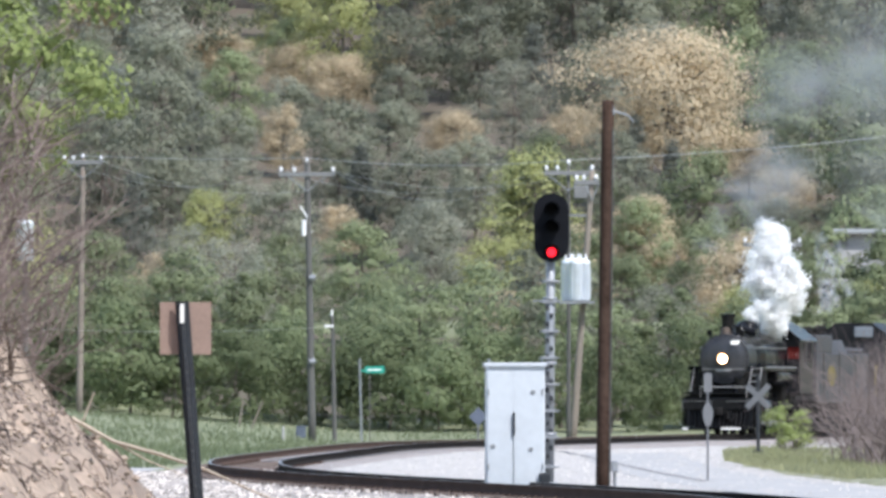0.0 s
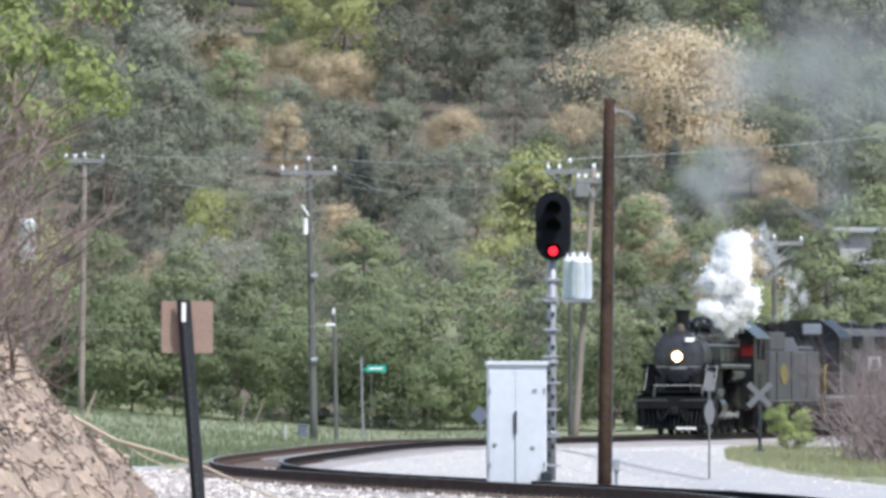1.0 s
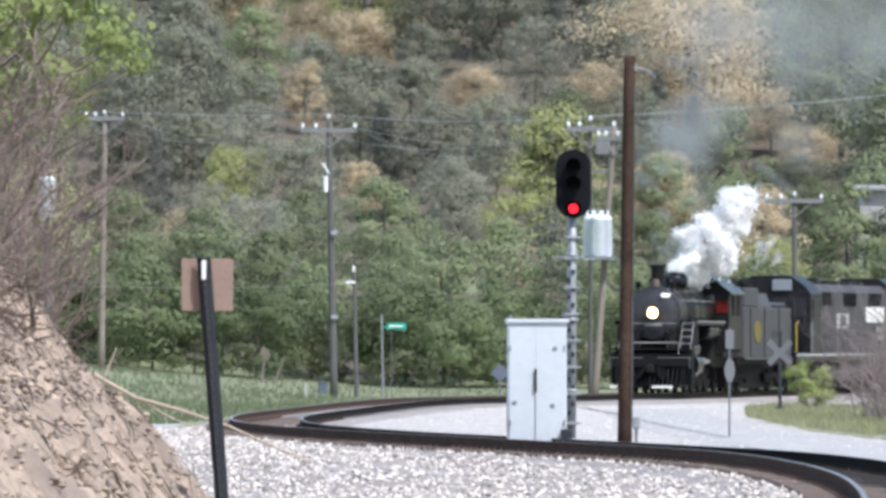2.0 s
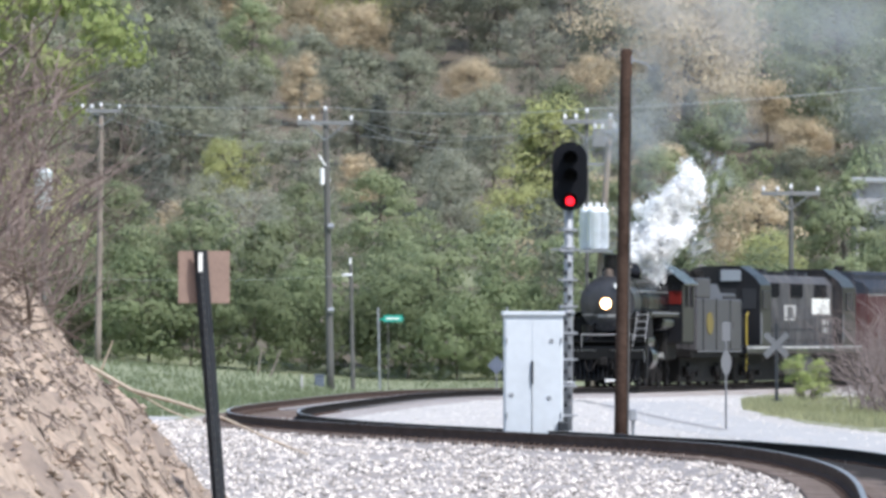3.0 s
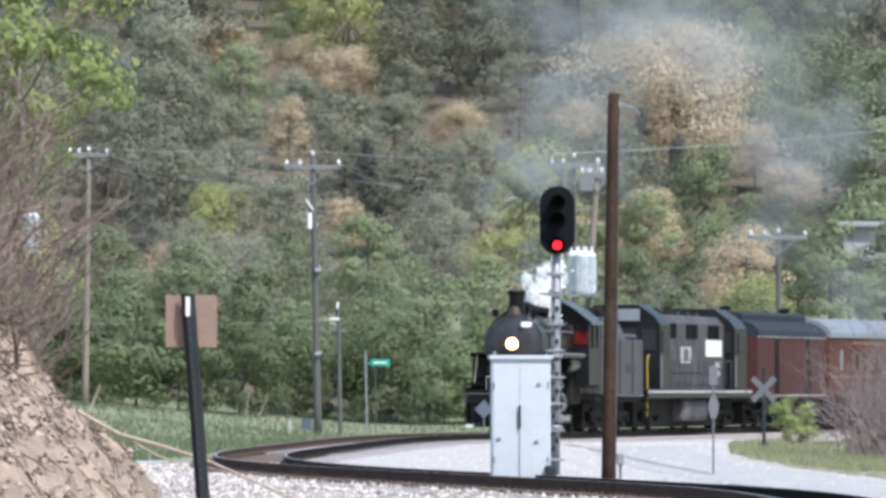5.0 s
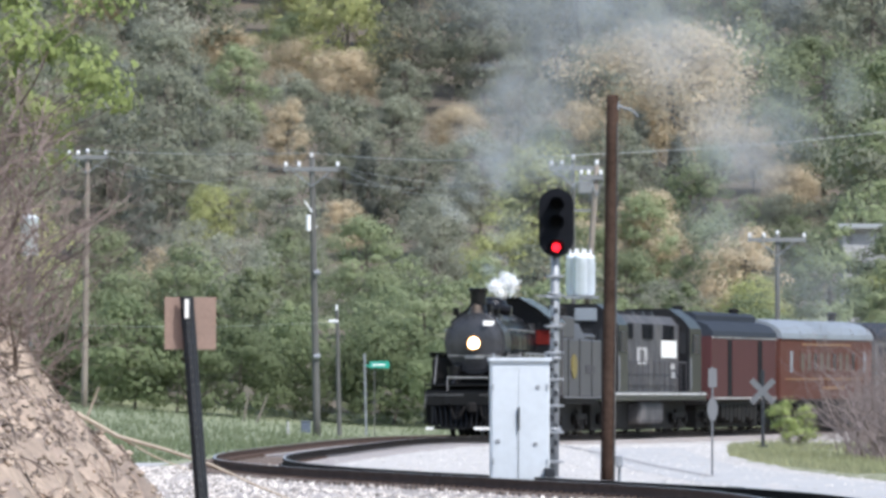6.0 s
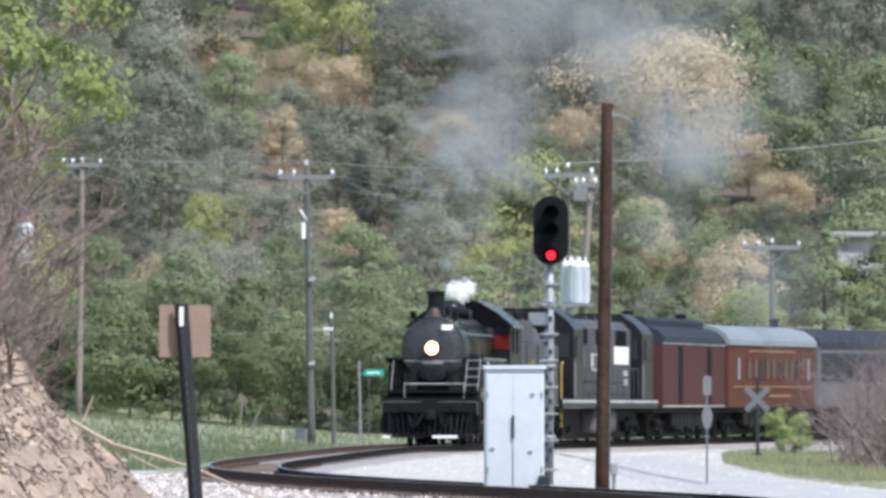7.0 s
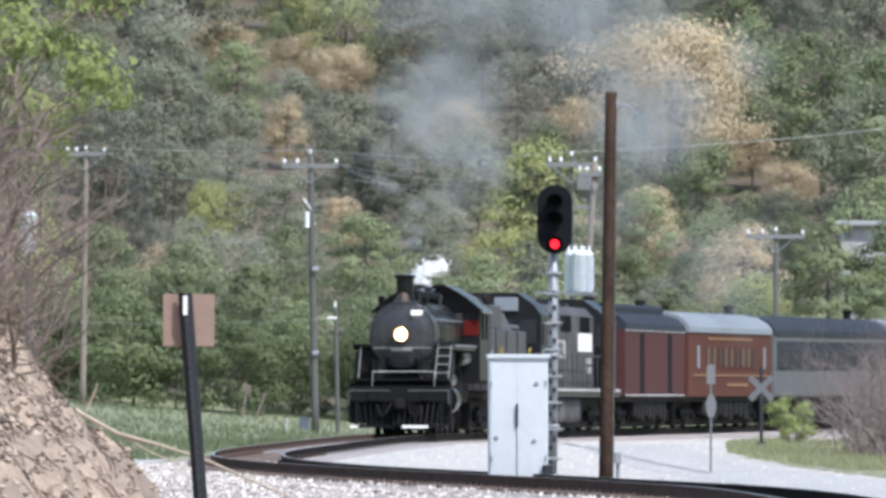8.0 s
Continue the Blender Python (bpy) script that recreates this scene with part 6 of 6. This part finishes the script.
def twigs(seed, starts, length, r, spread, depth, up=(0, 0, 1)):
    """Branching dry stems."""
    rng = random.Random(seed)
    v, f = [], []

    def grow(p, d, l, rr, k):
        pts, rads, forks = [p], [rr], []
        for _ in range(3):
            d = (d + Vector((rng.gauss(0, 1), rng.gauss(0, 1), rng.gauss(0, 0.7))) * 0.22).normalized()
            pts.append(pts[-1] + d * l / 3)
            rads.append(rads[-1] * 0.78)
            if k > 0 and rng.random() < 0.85:
                forks.append((pts[-1], (d + Vector((rng.gauss(0, 1), rng.gauss(0, 1), rng.gauss(0, 1))) * spread).normalized(), l * rng.uniform(0.45, 0.75), rads[-1] * 0.7))
        tube(v, f, pts, rads)
        for q in forks:
            grow(*q, k - 1)

    for s in starts:
        d = (Vector(up) + Vector((rng.gauss(0, 1), rng.gauss(0, 1), 0)) * spread * 0.6).normalized()
        grow(Vector(s), d, length * rng.uniform(0.6, 1.2), r * rng.uniform(0.7, 1.2), depth)
    return v, f


ROOTS = mat("dark_roots", (0.10, 0.075, 0.06), 0.9, vary=0.3, scale=3, fine=30, bump=0.2)


def brush(name, seed, starts, length, r, spread, depth, label, up=(0, 0, 1), material=None, group="dry brush"):
    return mesh_thing(name, *twigs(seed, starts, length, r, spread, depth, up), material or TWIG, label, "brush", "stuff", group)


rng0 = random.Random(21)
for k in range(18):
    pts = []
    for _ in range(7):
        x, y = rng0.uniform(-3.4, -2.72), rng0.uniform(56, 61)
        pts.append((x, y, bank_height(x, y) - 0.05))
    brush("dry_shrub", 50 + k, pts, 0.62, 0.006, 0.85, 3, "leafless grey-brown shrub growing on the earth bank", (0.1, 0, 1))
for k in range(13):
    pts = []
    for _ in range(7):
        x, y = rng0.uniform(-3.15, -2.65), rng0.uniform(60.5, 65)
        pts.append((x, y, rng0.uniform(1.6, 2.9)))
    brush("dry_shrub", 200 + k, pts, 0.85, 0.009, 0.85, 3, "tangled brown leafless brush crowning the bank", (0.1, 0, 1))
for k in range(11):
    pts = []
    for _ in range(8):
        x, y = -2.57 - 0.42 * rng0.random(), rng0.uniform(59.5, 64)
        pts.append((x, y, rng0.uniform(1.9, 3.7)))
    brush("dry_shrub", 260 + k, pts, 0.42, 0.008, 1.0, 3, "dense brown leafless brush crowning the bank", (0.15, 0, 0.6))
for k in range(6):
    pts = []
    for _ in range(9):
        x, y = rng0.uniform(-3.2, -2.55), rng0.uniform(52, 60)
        pts.append((x, y, bank_height(x, y) + 0.02))
    brush("root_tangle", 230 + k, pts, 0.35, 0.012, 0.6, 1, "thick dark roots hanging out of the bank", (0.5, -0.2, -0.3), ROOTS)
for k in range(6):
    pts = []
    for _ in range(8):
        x = rng0.uniform(-3.2, -1.6)
        y = rng0.uniform(48, 60)
        pts.append((x, y, bank_height(x, y) + 0.01))
    brush("root_tangle", 80 + k, pts, 0.26, 0.006, 0.4, 1, "dry roots and twigs lying on the bank", (0.6, -0.2, -0.5), ROOTS if k % 2 else TWIG)


def fallen_branch():
    bm = B()
    pts = [(-2.26, 58.5, 1.62), (-2.0, 58.3, 1.48), (-1.7, 58.1, 1.40), (-1.42, 57.9, 1.31), (-1.15, 57.7, 1.19), (-0.92, 57.6, 1.10)]
    for i, (a, b) in enumerate(zip(pts, pts[1:])):
        rod(bm, a, b, 0.015 - 0.002 * i, 0.013 - 0.002 * i, 6)
    rod(bm, pts[1], (-1.78, 58.2, 1.36), 0.008, 0.006, 5)
    rod(bm, (-1.78, 58.2, 1.36), (-1.55, 58.1, 1.27), 0.006, 0.003, 5)
    rod(bm, (-2.2, 58.45, 1.58), (-2.12, 58.4, 1.78), 0.008, 0.005, 5)
    ob = part("fallen_branch", bm, GREYSTICK)
    tagged(ob, "bare pale fallen branch sticking out from the bank", "branch")


GREYSTICK = mat("dry_stick", (0.46, 0.39, 0.31), 0.9, vary=0.2, scale=6, fine=40, bump=0.2)
fallen_branch()
mesh_thing("dead_stump", *twigs(9, [(-2.62, 56.5, 1.66)], 0.55, 0.032, 0.4, 1, (0.35, 0, 0.9)), ROOTS, "dark broken root stump on the bank", "stump", "stuff")


def bank_tree():
    """A leafy tree rooted on the bank, whose limbs reach out over it."""
    t = thing("tree", pose(-4.6, 66, ground_height(-4.6, 66)), "small bank tree with bright yellow-green young leaves", "tree")
    rng = np.random.default_rng(3)
    bm = B()
    root = Vector((0, 0, -0.2))
    fork = Vector((0.2, 0, 2.6))
    rod(bm, root, fork, 0.10, 0.07, 8)
    cs, rs = [], []
    for k in range(62):
        tip = Vector((rng.uniform(0.2, 2.4), rng.uniform(-1.2, 1.2), rng.uniform(3.55, 5.4)))
        if tip.x > 1.9 and tip.z < 3.9:
            tip.z += 0.4
        mid = fork.lerp(tip, 0.55) + Vector((0, 0, 0.2))
        rod(bm, fork, mid, 0.018, 0.011, 5, False)
        rod(bm, mid, tip, 0.011, 0.004, 5, False)
        cs += [tuple(tip), tuple(mid.lerp(tip, 0.55))]
        rs += [rng.uniform(0.12, 0.28), rng.uniform(0.08, 0.18)]
    part("trunk", bm, BARK, t)
    q, f = leaf_cloud(rng, np.array(cs), np.array(rs), 85, 0.03, shell=0.2)
    me = bpy.data.meshes.new("crown")
    me.from_pydata(q.tolist(), [], f)
    me.materials.append(L_NEAR)
    o = new("crown", me)
    o.parent = t


bank_tree()


def green_bush():
    x, y = 9.0, 250.0
    t = thing("bush", pose(x, y, ground_height(x, y) + 0.28), "small rounded bright green bush beside the road", "bush")
    rng = np.random.default_rng(4)
    c, r = [], []
    bm = B()
    for k in range(34):
        a, d = rng.uniform(0, 6.28), 0.6 * rng.uniform(0, 1) ** 0.5
        p = (d * math.cos(a), d * math.sin(a), rng.uniform(0.15, 1.4 - 0.7 * d))
        rod(bm, (0.1 * math.cos(a), 0.1 * math.sin(a), -0.1), p, 0.012, 0.005, 5, False)
        c.append(p)
        r.append(rng.uniform(0.12, 0.27))
    part("stem", bm, BARK, t)
    q, f = leaf_cloud(rng, np.array(c), np.array(r), 75, 0.042, shell=0.1)
    me = bpy.data.meshes.new("foliage")
    me.from_pydata(q.tolist(), [], f)
    me.materials.append(L_SHRUB)
    o = new("foliage", me)
    o.parent = t


green_bush()
DEADTWIG = mat("pinkish_dead_twig", (0.18, 0.145, 0.138), 0.9, vary=0.25, scale=3, fine=30, bump=0.1, island=0.3)
for k in range(30):
    pts = []
    for _ in range(10):
        x, y = 9.15 + 2.0 * rng0.random() ** 0.7, rng0.uniform(205, 226)
        pts.append((x, y, ground_height(x, y) + 0.25))
    brush("dead_brush", 120 + k, pts, 1.8, 0.027, 0.55, 3, "bare pinkish-brown dead brush on the verge", material=DEADTWIG, group="dead brush beside the road")


def tufts():
    """Grass blades on the verge and meadow edge."""
    rng = np.random.default_rng(12)
    v, f = [], []
    for _ in range(9000):
        y = rng.uniform(180, 262)
        x = np.interp(y, [150, 175, 200, 225, 250, 262], [9.6, 7.8, 6.9, 6.6, 7.3, 8.6]) + rng.exponential(1.6)
        z = ground_height(x, y) + 0.27
        h, a, l = rng.uniform(0.05, 0.2), rng.uniform(0, 6.28), rng.normal(0, 0.06)
        w = 0.018
        i = len(v)
        v += [(x - w * math.cos(a), y - w * math.sin(a), z), (x + w * math.cos(a), y + w * math.sin(a), z), (x + l, y, z + h)]
        f.append((i, i + 1, i + 2))
    mesh_thing("verge_tufts", v, f, leaf_mat("tuft_blades", (0.35, 0.355, 0.20)), "tufts of dry and green grass on the verge", "grass", "stuff")
    v, f = [], []
    for _ in range(14000):
        y = rng.uniform(225, 430)
        x = line_x(y) - 3.5 - rng.uniform(0, 1) * (0.055 * y + line_x(y) - 3) if line_x(y) < 6 else rng.uniform(-20, 2)
        z = ground_height(x, y) - 0.02
        h, a, l = rng.uniform(0.08, 0.3), rng.uniform(0, 6.28), rng.normal(0, 0.08)
        w = 0.03
        i = len(v)
        v += [(x - w * math.cos(a), y - w * math.sin(a), z), (x + w * math.cos(a), y + w * math.sin(a), z), (x + l, y, z + h)]
        f.append((i, i + 1, i + 2))
    mesh_thing("meadow_grass", v, f, leaf_mat("meadow_blades", (0.20, 0.235, 0.135)), "short green meadow grass", "grass", "stuff")


tufts()


# ---------------- ties and stones ----------------
def ties():
    bm = B()
    box(bm, -1.3, 1.3, -0.115, 0.115, -0.09, 0.0, 0.008)
    me = bpy.data.meshes.new("tie")
    bm.to_mesh(me)
    bm.free()
    me.materials.append(TIE)
    bed = bpy.data.objects["ballast_bed"]
    pb = B()
    for sgn in (-1, 1):
        box(pb, sgn * 0.753 - 0.17, sgn * 0.753 + 0.17, -0.09, 0.09, -0.002, 0.02, 0.004)
        for dx in (-0.1, 0.1):
            box(pb, sgn * 0.753 + dx - 0.02, sgn * 0.753 + dx + 0.02, -0.05, -0.01, 0.02, 0.05)
    pm = bpy.data.meshes.new("tie_plate")
    pb.to_mesh(pm)
    pb.free()
    pm.materials.append(RUST)
    rng = random.Random(2)
    s = at_y(98)
    for i in range(250):
        p, q = on_line(s - 0.3), on_line(s + 0.3)
        d = q - p
        m = Matrix.Translation((p + q) / 2 + Vector((0, 0, -0.19 + rng.uniform(-0.008, 0.008)))) @ pose(0, 0, 0, 0, 1.9, math.degrees(math.atan2(d.y, d.x)) - 90 + rng.uniform(-0.8, 0.8))
        o = new("tie", me)
        o.parent = bed
        o.matrix_world = m
        o2 = new("tie_plate", pm)
        o2.parent = o
        s += 0.53


ties()


def stones():
    """Loose ballast stones, thickest where the camera sees the shoulder."""
    rng = np.random.default_rng(7)
    base = np.array([(1, 0, 0), (0, 1, 0), (-1, 0, 0), (0, -1, 0), (0, 0, 0.9), (0, 0, -0.9)], float)
    tri = [(0, 1, 4), (1, 2, 4), (2, 3, 4), (3, 0, 4), (1, 0, 5), (2, 1, 5), (3, 2, 5), (0, 3, 5)]
    count = 42000
    y = 98 + 110 * rng.uniform(0, 1, count) ** 1.6
    lx = np.interp(y, TY, TX)
    off = rng.uniform(-1, 1, count)
    x = lx + off / 0.6 * 1.9 + 0.6
    x = np.where(off < -0.25, lx - 0.95 - rng.uniform(0, 1, count) * (lx + 0.05 * y), x)
    d = x - lx
    bed = np.interp(y, TY, TZ) + np.interp(np.abs(d), [0, 1.75, 3.4, 3.6], [-0.20, -0.21, -0.62, -3])
    grd = np.array([ground_height(a, b) for a, b in zip(x, y)]) + np.where(d < -1.6, 0.14, 0.12)
    z = np.maximum(bed, grd) + 0.012
    keep = (np.abs(np.abs(d) - 0.753) > 0.12) & ((np.abs(d) > 0.753) | (y > 165)) & (x > -0.052 * y - 0.5) & (x < 0.052 * y + 0.5)
    x, y, z = x[keep], y[keep], z[keep]
    k = len(x)
    size = rng.uniform(0.02, 0.05, k)
    v = base[None] * (1 + rng.uniform(-0.35, 0.35, (k, 6, 3))) + rng.uniform(-0.15, 0.15, (k, 6, 3))
    a = rng.uniform(0, 6.28, k)
    ca, sa = np.cos(a)[:, None], np.sin(a)[:, None]
    vx = (v[:, :, 0] * ca - v[:, :, 1] * sa) * size[:, None] + x[:, None]
    vy = (v[:, :, 0] * sa + v[:, :, 1] * ca) * size[:, None] + y[:, None]
    vz = v[:, :, 2] * size[:, None] * 0.9 + z[:, None]
    verts = np.stack([vx, vy, vz], axis=2).reshape(-1, 3)
    faces = [tuple(6 * i + j for j in f) for i in range(k) for f in tri]
    mesh_thing("ballast_stones", verts.tolist(), faces, STONE, "loose angular grey ballast stones", "gravel", "stuff")


stones()


def lot_stones():
    """Coarser white stones lying on the gravel inside the curve."""
    rng = random.Random(19)
    v, f = [], []
    tri = [(0, 1, 4), (1, 2, 4), (2, 3, 4), (3, 0, 4)]
    for _ in range(5000):
        y = rng.uniform(140, 300)
        x = line_x(y) + rng.uniform(1.1, 11)
        if x > 0.052 * y + 0.5:
            continue
        z, r = ground_height(x, y) + 0.15, rng.uniform(0.02, 0.05)
        i = len(v)
        for dx, dy, dz in ((1, 0, 0), (0, 1, 0), (-1, 0, 0), (0, -1, 0), (0, 0, 0.9)):
            v.append((x + r * (dx + rng.uniform(-0.3, 0.3)), y + r * (dy + rng.uniform(-0.3, 0.3)), z + r * (dz + rng.uniform(-0.2, 0.2))))
        f += [tuple(i + j for j in q) for q in tri]
    mesh_thing("lot_gravel", v, f, LOTSTONE, "coarse white gravel stones", "gravel", "stuff")


LOTSTONE = mat("white_gravel_stone", (0.47, 0.45, 0.425), 0.9, vary=0.2, scale=4, fine=30, bump=0.2, island=0.25)
lot_stones()


# ---------------- movement ----------------
def motions():
    for t, rows in MOVERS:
        walk(t, rows)
    for p, rows in PUFFS:
        walk(p, rows)
    for w, x, r in SPINNERS:
        big = r > 0.7
        step = 2 / 30 if big else 1 / 30
        rate = SPEED / r
        n = round(8.0 / step)
        walk(w, [(i * step, Matrix.Translation((x, 0, r)) @ Matrix.Rotation(rate * i * step, 4, "Y")) for i in range(n + 1)])
    for r, sgn, kind in RODS:
        rows = []
        for i in range(121):
            a = SPEED / 0.80 * i * 2 / 30 + (math.pi / 2 if sgn > 0 else 0)
            px, pz = 0.36 * math.cos(a), 0.80 - 0.36 * math.sin(a)
            if kind == "side":
                rows.append((i * 2 / 30, Matrix.Translation((px, sgn * 0.88, pz))))
            else:
                tilt = math.asin((0.98 - pz) / 2.5)
                rows.append((i * 2 / 30, Matrix.Translation((1.3 + px, sgn * 0.98, pz)) @ Matrix.Rotation(-tilt, 4, "Y")))
        walk(r, rows)


motions()
